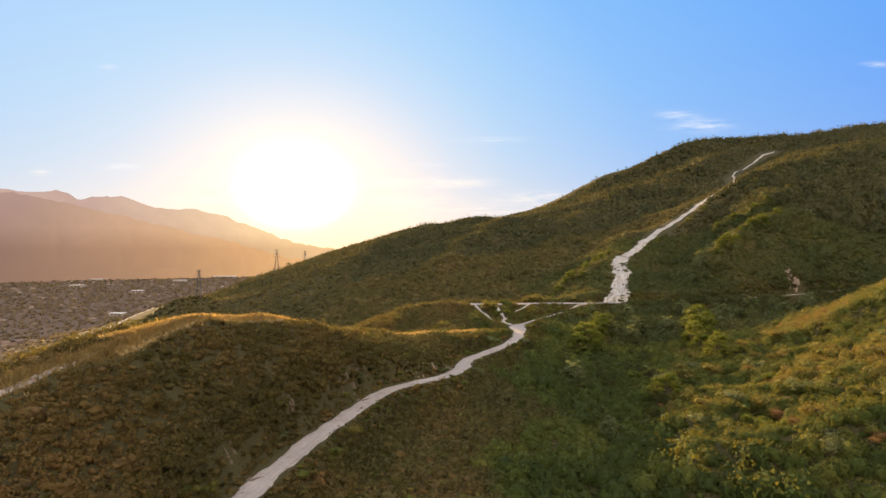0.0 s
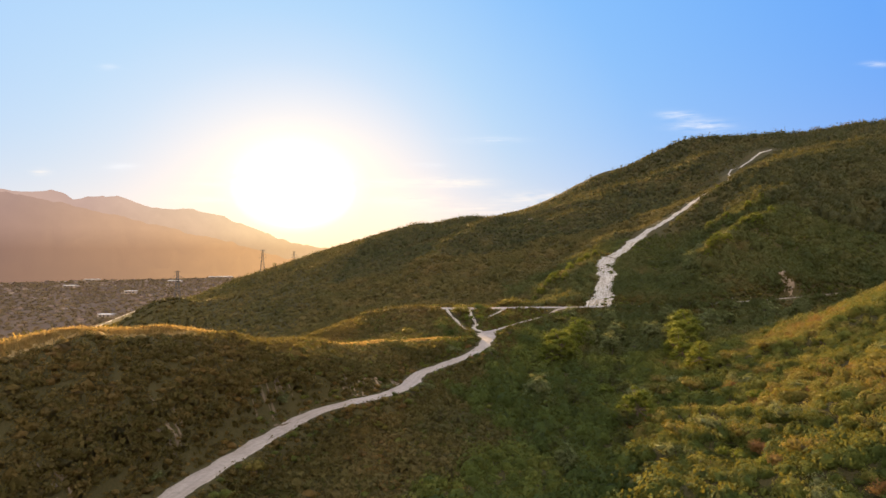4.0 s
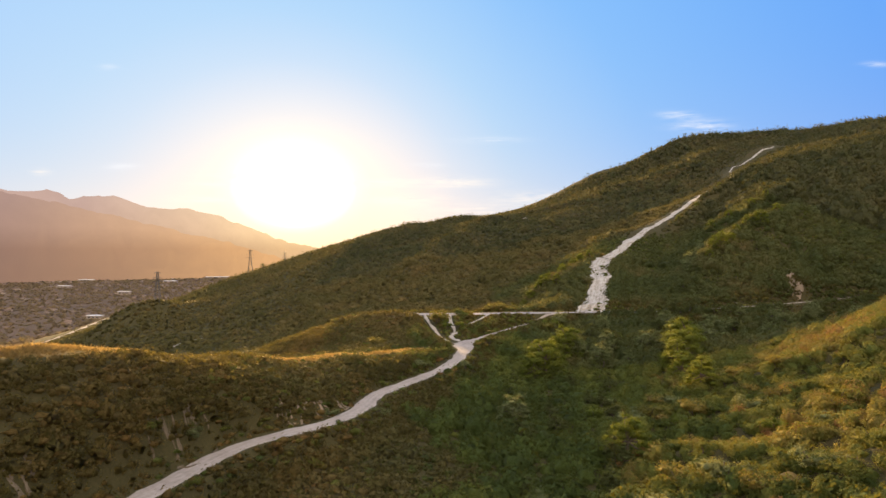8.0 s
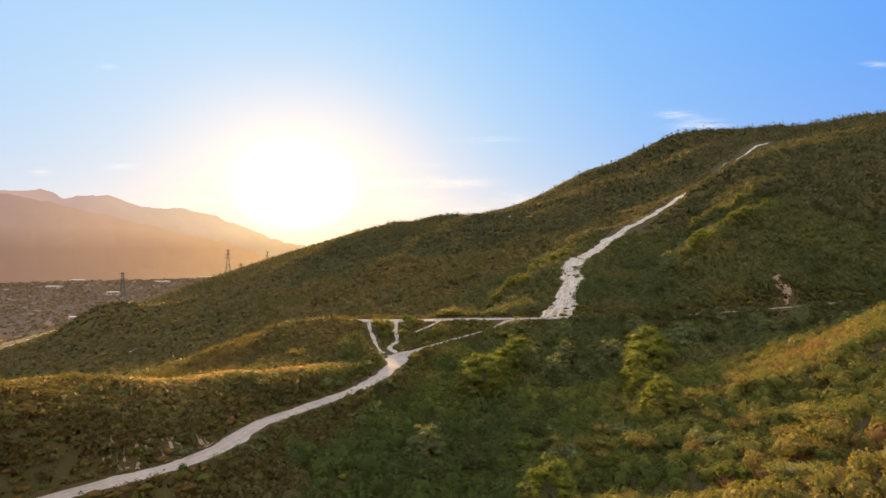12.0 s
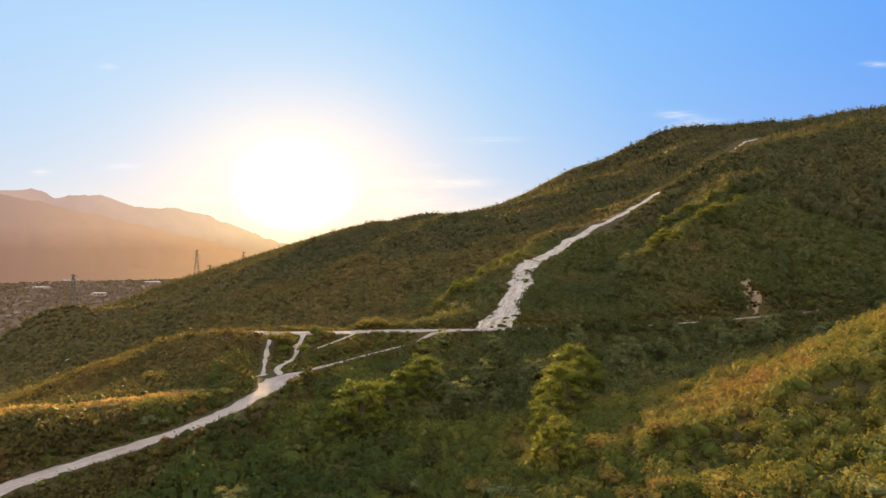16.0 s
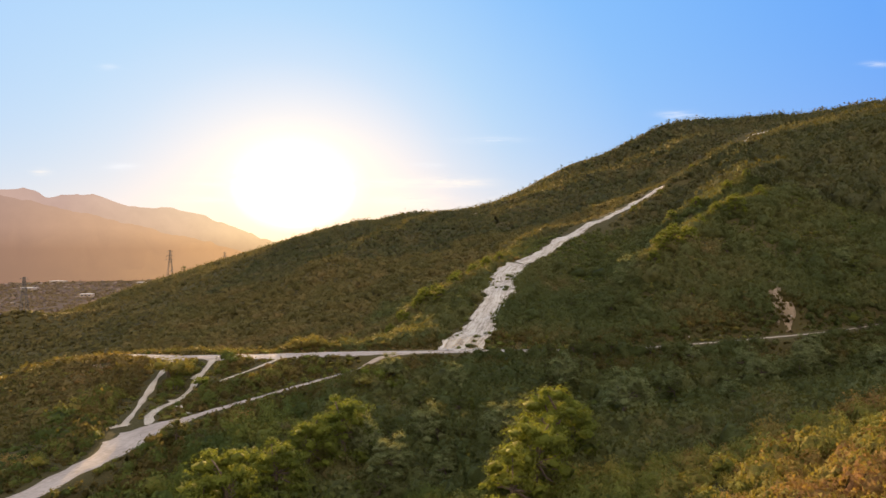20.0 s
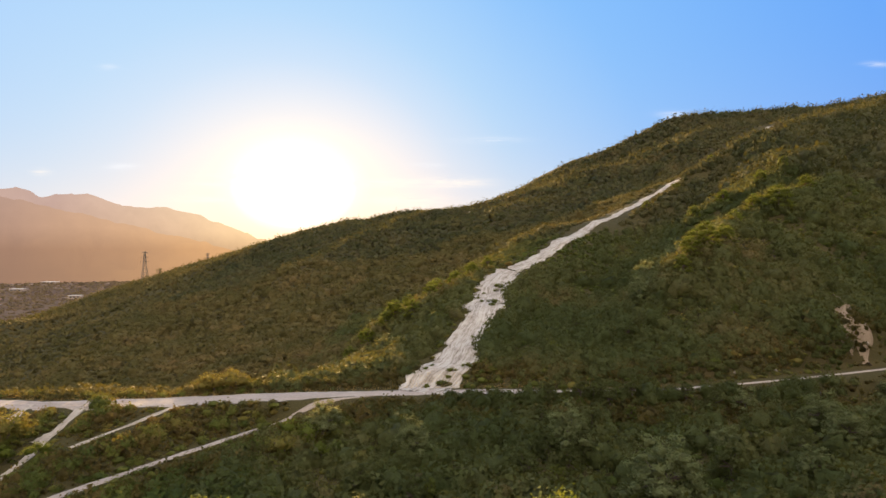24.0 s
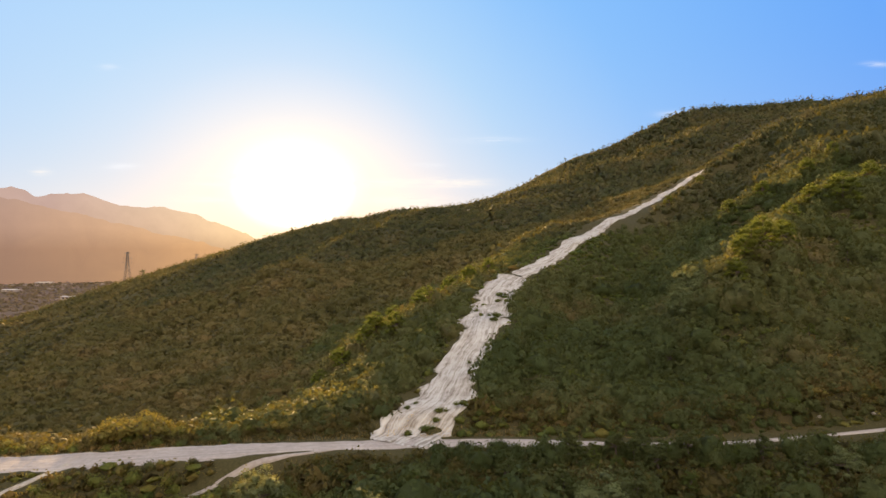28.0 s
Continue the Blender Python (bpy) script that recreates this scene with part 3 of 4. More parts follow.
ribbon("cliff_scar", along([(201, 350.5, 0), (203, 356, 0), (206, 361, 0), (208, 367, 0)], 0.8), np.interp(np.linspace(0, 1, 28), [0, 0.4, 1], [3.8, 3.2, 1.0])[:len(along([(201, 350.5, 0), (203, 356, 0), (206, 361, 0), (208, 367, 0)], 0.8))], BANK_SAND, "pale cliff scar above the upper road", 90, lift=0.45, cells=18, gully=0.6, ragged=0.5)

# ---------------------------------------------------------------- the pale sand slide
def slide_strip(name, spine, widths, label, seed):
    line = along(spine, 0.7)
    t = np.linspace(0, 1, len(line))
    half = np.interp(t, np.linspace(0, 1, len(widths)), widths)
    return ribbon(name, line, half, RILLED_SAND, label, seed, lift=0.24, cells=44, gully=0.16, ragged=0.34)


SLIDE_LINE = [(95.5, 343.8, -29.6), (98.7, 349.5, -28.8), (103.4, 356, -26.5), (106.5, 366, -23), (109.2, 375.5, -20), (112.6, 383, -18), (115.6, 397, -14), (119.5, 411, -10), (124, 422, -6.5), (126.5, 426.5, -4.6)]
UPPER_LINE = [(127, 427, -4), (140, 443, 2), (165, 478, 12), (190, 510, 21), (225, 550, 35), (259, 590, 50), (300, 636, 66)]
TOP_LINE = [(304, 645, 68), (330, 690, 80), (356, 748, 91), (400, 800, 112), (438, 838, 128), (468, 862, 138)]
slide_strip("sand_slide", SLIDE_LINE, [5.0, 6.0, 6.9, 6.0, 5.6, 5.3, 4.2, 5.4, 6.0, 6.2, 6.2, 6.2, 5.6, 4.6], "pale rilled sand slide on the hill slope", 21)
slide_strip("sand_track", UPPER_LINE, [2.4, 3.2, 2.4, 2.5, 2.9, 2.2, 0.8], "pale eroded sand track up the hill rib", 31)
slide_strip("high_track", TOP_LINE, [0.6, 1.1, 0.8, 1.2, 1.5, 0.8], "thin pale track near the hilltop", 41)

# ---------------------------------------------------------------- plants
ICO = bmesh.new()
bmesh.ops.create_icosphere(ICO, subdivisions=1, radius=1.0)
ICO_V = np.array([v.co[:] for v in ICO.verts])
ICO_F = np.array([[v.index for v in f.verts] for f in ICO.faces])
ICO.free()
BALL = bmesh.new()
bmesh.ops.create_icosphere(BALL, subdivisions=2, radius=1.0)
BALL_V = np.array([v.co[:] for v in BALL.verts])
BALL_F = np.array([[v.index for v in f.verts] for f in BALL.faces])
BALL.free()


def hull(way, centre, radius):
    """How far a crown of round lobes reaches in each direction, and which lobe it is."""
    b = way @ centre.T
    inside = radius[None] ** 2 - (centre**2).sum(1)[None] + b**2
    reach = np.where(inside > 0, b + np.sqrt(np.maximum(inside, 0)), 0.0)
    lobe = reach.argmax(1)
    return np.maximum(reach[np.arange(len(way)), lobe], 0.36), lobe


def shrub_shape(rng, cards, size, core, lobes=6, loose=0.12):
    """A shrub one metre in radius: a dome of round leafy lobes, covered in small bent leaf sprays."""
    k = np.arange(lobes)
    up = np.clip(1 - (k + 0.5) / lobes * 1.15 + rng.normal(0, 0.06, lobes), -0.15, 0.98)
    a = k * 2.39996 + rng.uniform(-0.45, 0.45, lobes) + rng.uniform(0, 6.28)
    flat = np.sqrt(1 - up**2)
    centre = np.c_[flat * np.cos(a), flat * np.sin(a), up] * rng.uniform(0.44, 0.76, (lobes, 1))
    radius = rng.uniform(0.27, 0.47, lobes) * (10 / lobes) ** 0.35
    V, F, N = [], [], []
    cv, cf = (BALL_V, BALL_F) if core == 2 else (ICO_V, ICO_F)
    far, lobe = hull(unit(cv), centre, radius)
    v = unit(cv) * far[:, None] * (0.78 if core > 1 else 0.72)
    N.append(unit(unit(v - centre[lobe]) + 0.35 * unit(v)))
    v[:, 2] = np.maximum(v[:, 2], -0.25)
    V.append(v), F.append(cf)
    n = len(v)
    way = rng.normal(0, 1, (cards, 3))
    way[:, 2] = np.abs(way[:, 2]) - 0.25
    way = unit(way)
    far, lobe = hull(way, centre, radius)
    p = way * (far * rng.uniform(0.95 - 0.5 * loose, 1.0 + loose, cards))[:, None]
    p[:, 2] = np.maximum(p[:, 2], -0.1)
    out = unit(p - centre[lobe])
    face = unit(out + rng.normal(0, 0.38, (cards, 3)))
    across = unit(np.cross(face, rng.normal(0, 1, (cards, 3))))
    down = np.cross(face, across)
    s = size * rng.uniform(0.55, 1.35, (cards, 1))
    spray = np.stack([p - across * s, p + across * s * 0.9 + face * s * 0.3, p + down * s * 1.5 + face * s * 0.4], 1)
    V.append(spray.reshape(-1, 3))
    N.append(np.repeat(unit(out + 0.35 * way + 0.30 * face), 3, 0))
    F.append(n + np.arange(cards * 3).reshape(-1, 3))
    return np.vstack(V), np.vstack(F), np.vstack(N)


def planted(name, label, shapes, pos, radius, squash, tint, mat, seed, category="shrubs"):
    """Many plants joined into one mesh, for what nobody could count."""
    rng = np.random.default_rng(seed)
    grows = np.ones(len(pos), bool)
    for x, y, reach in BARE + JUNCTION:
        grows &= (np.hypot(pos[:, 0] - x, pos[:, 1] - y) > 0.42 * reach + 0.3 * radius) | (rng.random(len(pos)) < 0.12)
    pos, radius, squash, tint = pos[grows], radius[grows], squash[grows], tint[grows]
    kind = rng.integers(0, len(shapes), len(pos))
    turn = rng.uniform(0, 2 * np.pi, len(pos))
    V, F, T, N, n = [], [], [], [], 0
    for k, (v, f, q) in enumerate(shapes):
        i = np.nonzero(kind == k)[0]
        if not len(i):
            continue
        c, s = np.cos(turn[i])[:, None], np.sin(turn[i])[:, None]
        x = (v[None, :, 0] * c - v[None, :, 1] * s) * radius[i, None] + pos[i, 0, None]
        y = (v[None, :, 0] * s + v[None, :, 1] * c) * radius[i, None] + pos[i, 1, None]
        z = v[None, :, 2] * (radius * squash)[i, None] + pos[i, 2, None]
        V.append(np.stack([x, y, z], 2).reshape(-1, 3))
        F.append((f[None] + (n + np.arange(len(i)) * len(v))[:, None, None]).reshape(-1, 3))
        N.append(np.stack([q[None, :, 0] * c - q[None, :, 1] * s, q[None, :, 0] * s + q[None, :, 1] * c, q[None, :, 2] + 0 * c], 2).reshape(-1, 3))
        T.append(np.repeat(tint[i], len(v)))
        n += len(i) * len(v)
    me = mesh_from(name, np.vstack(V), np.vstack(F), mat, True, np.concatenate(T), np.vstack(N))
    return tagged(new(name, me), label, category, kind="stuff")


def scattered(x0, x1, y0, y1, step, seed):
    rng = np.random.default_rng(seed)
    gx, gy = np.meshgrid(np.arange(x0, x1, step), np.arange(y0, y1, step))
    return gx.ravel() + rng.uniform(-0.55, 0.55, gx.size) * step, gy.ravel() + rng.uniform(-0.55, 0.55, gx.size) * step


def line_distance(x, y, line):
    out = np.empty(len(x))
    for k in range(0, len(x), 20000):
        out[k:k + 20000] = np.hypot(x[k:k + 20000, None] - line[None, :, 0], y[k:k + 20000, None] - line[None, :, 1]).min(1)
    return out


SLIDE = along(SLIDE_LINE, 3.0)
TRACK = np.vstack([along(UPPER_LINE, 3.0), along(TOP_LINE, 3.0)])
CREST = along(LAND["left_crest"], 3.0)


def crest_side(x, y):
    """Distance from the ridge crest: positive on its eastern side."""
    way = np.gradient(CREST[:, :2], axis=0)
    out = np.empty(len(x))
    for k in range(0, len(x), 20000):
        dx, dy = x[k:k + 20000, None] - CREST[None, :, 0], y[k:k + 20000, None] - CREST[None, :, 1]
        far = np.hypot(dx, dy)
        i = far.argmin(1)
        row = np.arange(len(i))
        out[k:k + 20000] = far[row, i] * np.sign(dx[row, i] * way[i, 1] - dy[row, i] * way[i, 0])
    return out


def off_crest(x, y):
    d = crest_side(x, y)
    return (d > 3.0) | (d < np.where(y < 112, -2.6, -9.0))


def clear_of_bare(x, y, margin, size=1.0):
    t = np.clip((SLIDE[:, 1][None] * 0 + y[:, None] - 346) / 75, 0, 1)[:, 0]
    wide = np.interp(t, [0, 0.4, 1], [6.2, 6.0, 4.8])
    ok = road_distance(x, y) > margin
    ok &= (line_distance(x, y, SLIDE) > wide + 0.30 * size) | (y > 430)
    ok &= ((x - 204) / 5.0) ** 2 + ((y - 355) / 6.0) ** 2 > 1
    return ok & (line_distance(x, y, TRACK) > 3.0 + np.where(y > 450, 1.35, 0.9) * size)


def tint_of(x, y, rng, bias=0.0):
    return np.clip(0.40 + bias + 0.32 * rough(x, y, 16, 71) + 0.20 * rough(x, y, 60, 72) + rng.normal(0, 0.11, len(x)), 0, 1)


rng = np.random.default_rng(5)
NEAR_SHAPES = [shrub_shape(rng, 430, 0.074, 2, 8, 0.09) for _ in range(8)]
MID_SHAPES = [shrub_shape(rng, 270, 0.088, 2, 10, 0.12) for _ in range(8)]
BANK_SHAPES = [shrub_shape(rng, 115, 0.120, 1, 10, 0.20) for _ in range(7)]
TUFT_SHAPES = [shrub_shape(rng, 44, 0.15, 1, 7, 0.25) for _ in range(6)]
FAR_SHAPES = [shrub_shape(rng, 85, 0.118, 2, 9, 0.12) for _ in range(6)]


def cover(name, label, shapes, box, step, size, keep, seed, mat=None, bias=0.0, vary=0.30, tall=(0.8, 1.15)):
    x, y = scattered(*box, step, seed)
    r = np.random.default_rng(seed + 1)
    ok = keep(x, y) & clear_of_bare(x, y, 0.9, size)
    x, y = x[ok], y[ok]
    radius = size * np.clip(np.exp(r.normal(0, vary, len(x))), 0.45, 1.75)
    radius = np.minimum(radius, 0.55 + 0.34 * road_distance(x, y))
    radius = np.minimum(radius, 0.5 + 0.2 * line_distance(x, y, CREST))
    radius = np.where(y > 428, np.minimum(radius, 0.5 + 0.12 * line_distance(x, y, TRACK)), radius)
    pos = np.c_[x, y, height(x, y) - 0.12 * radius]
    return planted(name, label, shapes, pos, radius, r.uniform(*tall, len(x)), tint_of(x, y, r, bias), mat or LEAVES, seed + 2)


def thin(x, y, share, seed):
    """Open patches: true where a plant grows."""
    return rough(x, y, 13, seed) + 0.6 * rough(x, y, 5, seed + 1) < 2.2 * share - 1.0



def right_of_canyon(x, y):
    return x > 58 + 0.10 * np.abs(y - 150)


def any_place(x, y):
    return x > -9999


SPECK_SHAPES = [shrub_shape(rng, 16, 0.13, 1, 6) for _ in range(6)]


def open_side(x, y):
    """The part of the land east of which a spur hides everything."""
    return (x < 0.727 * y + 8) & (x > -0.727 * y - 8)


# The tint bias leans golden, adding low-sun colour to the spur's leaves.
cover("spur_chaparral", "dense sunlit olive and golden chaparral shrubs on the spur", NEAR_SHAPES, (55, 150, 90, 262), 2.25, 1.65, lambda x, y: right_of_canyon(x, y) & (x < 135) & open_side(x, y), 100, bias=0.13, vary=0.40, tall=(0.9, 1.3))
cover("spur_top_chaparral", "reddish dry chaparral shrubs along the spur top", NEAR_SHAPES, (135, 215, 130, 262), 2.5, 1.75, open_side, 105, bias=0.16, vary=0.36, tall=(1.0, 1.5))
cover("canyon_chaparral", "dark green chaparral shrubs filling the canyon", MID_SHAPES, (-20, 75, 88, 345), 3.3, 2.6, lambda x, y: ~right_of_canyon(x, y) & off_crest(x, y) & (x > 18 + 16 * rough(x, y, 22, 95) + 5 * rough(x, y, 5, 96)), 110, bias=-0.02, vary=0.42, tall=(0.9, 1.3))
# Slope, bank, face and ridge wear leaves browned for the sun's glare.
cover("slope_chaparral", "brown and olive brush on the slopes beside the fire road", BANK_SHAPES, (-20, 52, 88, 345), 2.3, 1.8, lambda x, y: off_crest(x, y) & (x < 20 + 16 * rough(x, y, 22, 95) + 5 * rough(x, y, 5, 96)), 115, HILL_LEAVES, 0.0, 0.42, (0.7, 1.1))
cover("bank_chaparral", "brush on the shaded bank, browned for the sun's glare", BANK_SHAPES, (-85, -20, 40, 340), 1.9, 1.5, lambda x, y: off_crest(x, y) & thin(x, y, 1.1, 81) & open_side(x + 14, y), 120, GLARE_BROWN_LEAVES, 0.0)
cover("hillfoot_chaparral", "green chaparral shrubs on the lower hill", MID_SHAPES, (60, 330, 262, 478), 3.5, 2.7, lambda x, y: (x + 0.6 * y < 520) & open_side(x, y), 130, DARK_LEAVES, 0.08, 0.45, (0.9, 1.3))
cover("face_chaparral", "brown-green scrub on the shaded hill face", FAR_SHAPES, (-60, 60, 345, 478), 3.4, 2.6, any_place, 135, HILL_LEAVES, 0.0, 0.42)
cover("hill_chaparral", "chaparral on the big hill", FAR_SHAPES, (-100, 480, 345, 640), 4.6, 3.3, lambda x, y: ((y > 478) | (x < -60) | (x + 0.6 * y > 520)) & open_side(x, y) & (x < 100 + 0.8 * (y - 410) + 40 * rough(x, y, 45, 97) + 15 * rough(x, y, 12, 98)), 140, HILL_LEAVES, -0.05, 0.42)
cover("rib_chaparral", "dark green chaparral on the ribs of the big hill", FAR_SHAPES, (60, 480, 345, 640), 4.6, 3.6, lambda x, y: ((y > 478) | (x + 0.6 * y > 520)) & open_side(x, y) & (x >= 100 + 0.8 * (y - 410) + 40 * rough(x, y, 45, 97) + 15 * rough(x, y, 12, 98)), 147, FAR_LEAVES, 0.0, 0.45, (1.1, 1.6))
cover("upper_hill_chaparral", "far chaparral on the upper hill", SPECK_SHAPES, (-100, 220, 640, 1090), 4.9, 4.0, open_side, 143, FAR_LEAVES, 0.0)
cover("summit_chaparral", "dark chaparral below the hilltop", SPECK_SHAPES, (220, 760, 640, 1090), 4.9, 4.0, open_side, 144, FAR_LEAVES, -0.05, 0.45, (1.0, 1.5))
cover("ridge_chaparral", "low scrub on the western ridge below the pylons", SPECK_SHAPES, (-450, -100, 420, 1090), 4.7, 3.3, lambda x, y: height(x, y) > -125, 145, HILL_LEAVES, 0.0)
cover("west_chaparral", "scrub on the western slopes", SPECK_SHAPES, (-330, -75, 85, 420), 5.0, 2.4, lambda x, y: thin(x, y, 0.8, 91) & open_side(x, y) & (line_distance(x, y, CREST) > 9), 150)


cover("outer_chaparral", "chaparral on the slopes that flank the canyon", SPECK_SHAPES, (-170, 380, -160, 345), 5.2, 3.6, lambda x, y: ~open_side(x + 14 * (x < 0), y) | ((y < 88) & (x > -20)), 190, LEAVES, 0.0, 0.4)


def understory(name, label, box, step, size, keep, seed, mat):
    x, y = scattered(*box, step, seed)
    r = np.random.default_rng(seed + 1)
    ok = keep(x, y) & clear_of_bare(x, y, 0.5, 0.5) & open_side(x + 10 * (x < 0), y)
    x, y = x[ok], y[ok]
    planted(name, label, SPECK_SHAPES, np.c_[x, y, height(x, y) - 0.05], size * np.exp(r.normal(0, 0.3, len(x))), r.uniform(0.5, 0.8, len(x)), tint_of(x, y, r, 0.1), mat, seed + 2)


cover("cut_bank_chaparral", "dark scrub on the steep bank above the upper road", FAR_SHAPES, (128, 300, 342, 378), 1.9, 1.7, open_side, 180, DARK_LEAVES, 0.05, 0.35, (1.0, 1.4))
understory("bank_scrub", "low glare-browned scrub covering the bank between the brush", (-82, 8, 40, 340), 1.8, 1.25, off_crest, 177, GLARE_BROWN_LEAVES)
understory("low_scrub", "low scrub covering the ground of the lower hill", (100, 300, 345, 470), 2.1, 1.6, any_place, 170, LEAVES)
understory("canyon_scrub", "low scrub between the canyon shrubs", (-25, 230, 100, 335), 2.3, 1.3, lambda x, y: (x < 75) | (y > 255), 173, LEAVES)


def roadside():
    """Taller brush on the downhill side of the upper road."""
    r = np.random.default_rng(165)
    line = ROADS["upper"][0]
    p = line[r.integers(58, len(line), 260)]
    x, y = p[:, 0] + r.normal(0, 1, len(p)), p[:, 1] - r.uniform(2.6, 7.5, len(p))
    ok = (road_distance(x, y) > 0.5) & (rough(x, y, 14, 88) > -0.25)
    x, y = x[ok], y[ok]
    planted("roadside_brush", "bushy green brush below the upper road", MID_SHAPES, np.c_[x, y, height(x, y) - 0.2], np.exp(r.normal(0.5, 0.3, len(x))), r.uniform(1.0, 1.5, len(x)), tint_of(x, y, r, -0.1), DARK_LEAVES, 166)


roadside()


def verge():
    """Low brush close to the roads."""
    x, y = scattered(-60, 250, 75, 362, 1.3, 160)
    r = np.random.default_rng(161)
    d = road_distance(x, y)
    d = np.where(y > 288, np.minimum(road_distance(x, y, ("upper", "spur_a", "spur_b", "spur_c", "valley")), np.minimum(line_distance(x, y, ROADS["main"][0]), line_distance(x, y, ROADS["trail"][0])) - 1.2), d)
    ok = (d > 0.85) & (d < 9) & (line_distance(x, y, CREST) > 6) & (line_distance(x, y, SLIDE) > 6) & (r.random(len(x)) < 0.85)
    x, y, d = x[ok], y[ok], d[ok]
    radius = np.clip(0.40 + 0.20 * d, 0.35, 1.5) * np.exp(r.normal(0, 0.28, len(x)))
    # The verge leaves carry the same painted glare brown.
    planted("verge_brush", "low glare-browned brush along the road edges", TUFT_SHAPES, np.c_[x, y, height(x, y) - 0.05], radius, r.uniform(0.8, 1.3, len(x)), tint_of(x, y, r, -0.2), GLARE_BROWN_LEAVES, 162)


verge()

# ---------------------------------------------------------------- grass on the crest
def grass_shape(rng, blades):
    root = rng.normal(0, 0.30, (blades, 3)) * (1, 1, 0)
    tip = root + np.c_[rng.normal(0, 0.28, (blades, 2)), rng.uniform(0.6, 1.1, blades)]
    side = np.c_[rng.normal(0, 0.05, (blades, 2)), np.zeros(blades)]
    v = np.stack([root - side, root + side, tip], 1).reshape(-1, 3)
    return v, np.arange(blades * 3).reshape(-1, 3), np.repeat(unit(np.c_[rng.normal(0, 1, (blades, 2)), np.full(blades, 0.6)]), 3, 0)


def grass_along(name, label, line, reach, count, size, seed):
    r = np.random.default_rng(seed)
    at = line[r.integers(0, len(line), count)]
    x, y = at[:, 0] + r.normal(0, reach, count), at[:, 1] + r.normal(0, reach, count)
    ok = road_distance(x, y) > 0.1
    x, y = x[ok], y[ok]
    shapes = [grass_shape(r, 5) for _ in range(6)]
    return planted(name, label, shapes, np.c_[x, y, height(x, y) - 0.03], size * np.exp(r.normal(0, 0.3, len(x))), np.ones(len(x)), np.clip(r.normal(0.5, 0.25, len(x)), 0, 1), DRY_GRASS, seed, "dry grass")


grass_along("crest_grass", "golden backlit dry grass on the ridge crest", CREST[22:] + (-0.8, 0.4, 0), 1.9, 44000, 0.50, 300)
grass_along("verge_grass", "dry golden grass on the road verge", along(LAND["upper_road"], 1.5)[:110] + (0, 5.0, 0), 1.7, 3500, 0.45, 310)

# ---------------------------------------------------------------- helpers for single things
def part(name, bm, mat, parent, label=""):
    me = bpy.data.meshes.new(name)
    bm.to_mesh(me)
    bm.free()
    me.materials.append(mat)
    ob = new(name, me)
    ob.parent = parent
    return tagged(ob, label) if label else ob


def beam(bm, a, b, wide, deep=None):
    """A straight bar from a to b."""
    a, b = Vector(a), Vector(b)
    m = bmesh.ops.create_cube(bm, size=1.0)
    turn = (b - a).to_track_quat("Z", "Y").to_matrix().to_4x4()
    bmesh.ops.transform(bm, matrix=Matrix.Translation((a + b) / 2) @ turn @ Matrix.Diagonal((wide, deep or wide, (b - a).length, 1)), verts=m["verts"])


def tube(bm, points, radii, sides=7):
    """A tapered round limb through points."""
    rings = []
    for k, (p, r) in enumerate(zip(points, radii)):
        p = Vector(p)
        way = (Vector(points[min(k + 1, len(points) - 1)]) - Vector(points[max(k - 1, 0)])).normalized()
        q = way.to_track_quat("Z", "Y")
        rings.append([bm.verts.new(p + q @ Vector((r * math.cos(a), r * math.sin(a), 0))) for a in np.arange(sides) * 2 * math.pi / sides])
    for a, b in zip(rings[:-1], rings[1:]):
        for i in range(sides):
            bm.faces.new((a[i], a[(i + 1) % sides], b[(i + 1) % sides], b[i]))
    bm.faces.new(rings[-1])


def ground_at(x, y):
    return float(height(np.array([x]), np.array([y]))[0])


# ---------------------------------------------------------------- trees and single shrubs
def leafy(name, blobs, cards, size, mat, parent, seed, tint, core=1, loose=0.2):
    """A crown of leaf sprays gathered in clumps: blobs are (x, y, z, radius)."""
    r = np.random.default_rng(seed)
    V, F, N, n = [], [], [], 0
    for bx, by, bz, br in blobs:
        v, f, q = shrub_shape(r, cards, size / br, core, 8, loose)
        v = v * br * (1, 1, 0.85) + (bx, by, bz)
        V.append(v), F.append(f + n), N.append(q)
        n += len(v)
    V, F = np.vstack(V), np.vstack(F)
    me = mesh_from(name, V, F, mat, True, np.full(len(V), tint), np.vstack(N))
    ob = new(name, me)
    ob.parent = parent
    return ob


def tree(label, tall, wide, mat, seed, tint, cards=80, clumps=16, group="canyon trees", category="tree"):
    r = np.random.default_rng(seed)
    root = tagged(new("tree"), label, category, group)
    bm = bmesh.new()
    lean = r.normal(0, 0.05 * tall, 2)
    fork = (lean[0], lean[1], tall * 0.38)
    tube(bm, [(0, 0, -0.6), (lean[0] * 0.3, lean[1] * 0.3, tall * 0.18), fork], [0.055 * tall, 0.04 * tall, 0.03 * tall])
    part("trunk", bm, BARK, root)
    blobs = []
    clumps = int(clumps * 1.7)
    for k in range(clumps):
        a = k * 2.4 + r.uniform(-0.4, 0.4)
        out = wide * 0.62 * math.sqrt((k + 0.5) / clumps) * r.uniform(0.75, 1.3)
        top = tall * (0.84 - 0.42 * (out / wide / 0.62) ** 2) + r.normal(0, 0.15 * tall)
        p = (fork[0] + out * math.cos(a), fork[1] + out * math.sin(a), top - 0.12 * tall)
        blobs.append((*p, wide * r.choice([0.11, 0.14, 0.18, 0.22, 0.28])))
        if k % 4 == 0:
            bm = bmesh.new()
            mid = tuple(fork[i] * 0.5 + p[i] * 0.5 + r.normal(0, 0.04 * tall) for i in range(3))
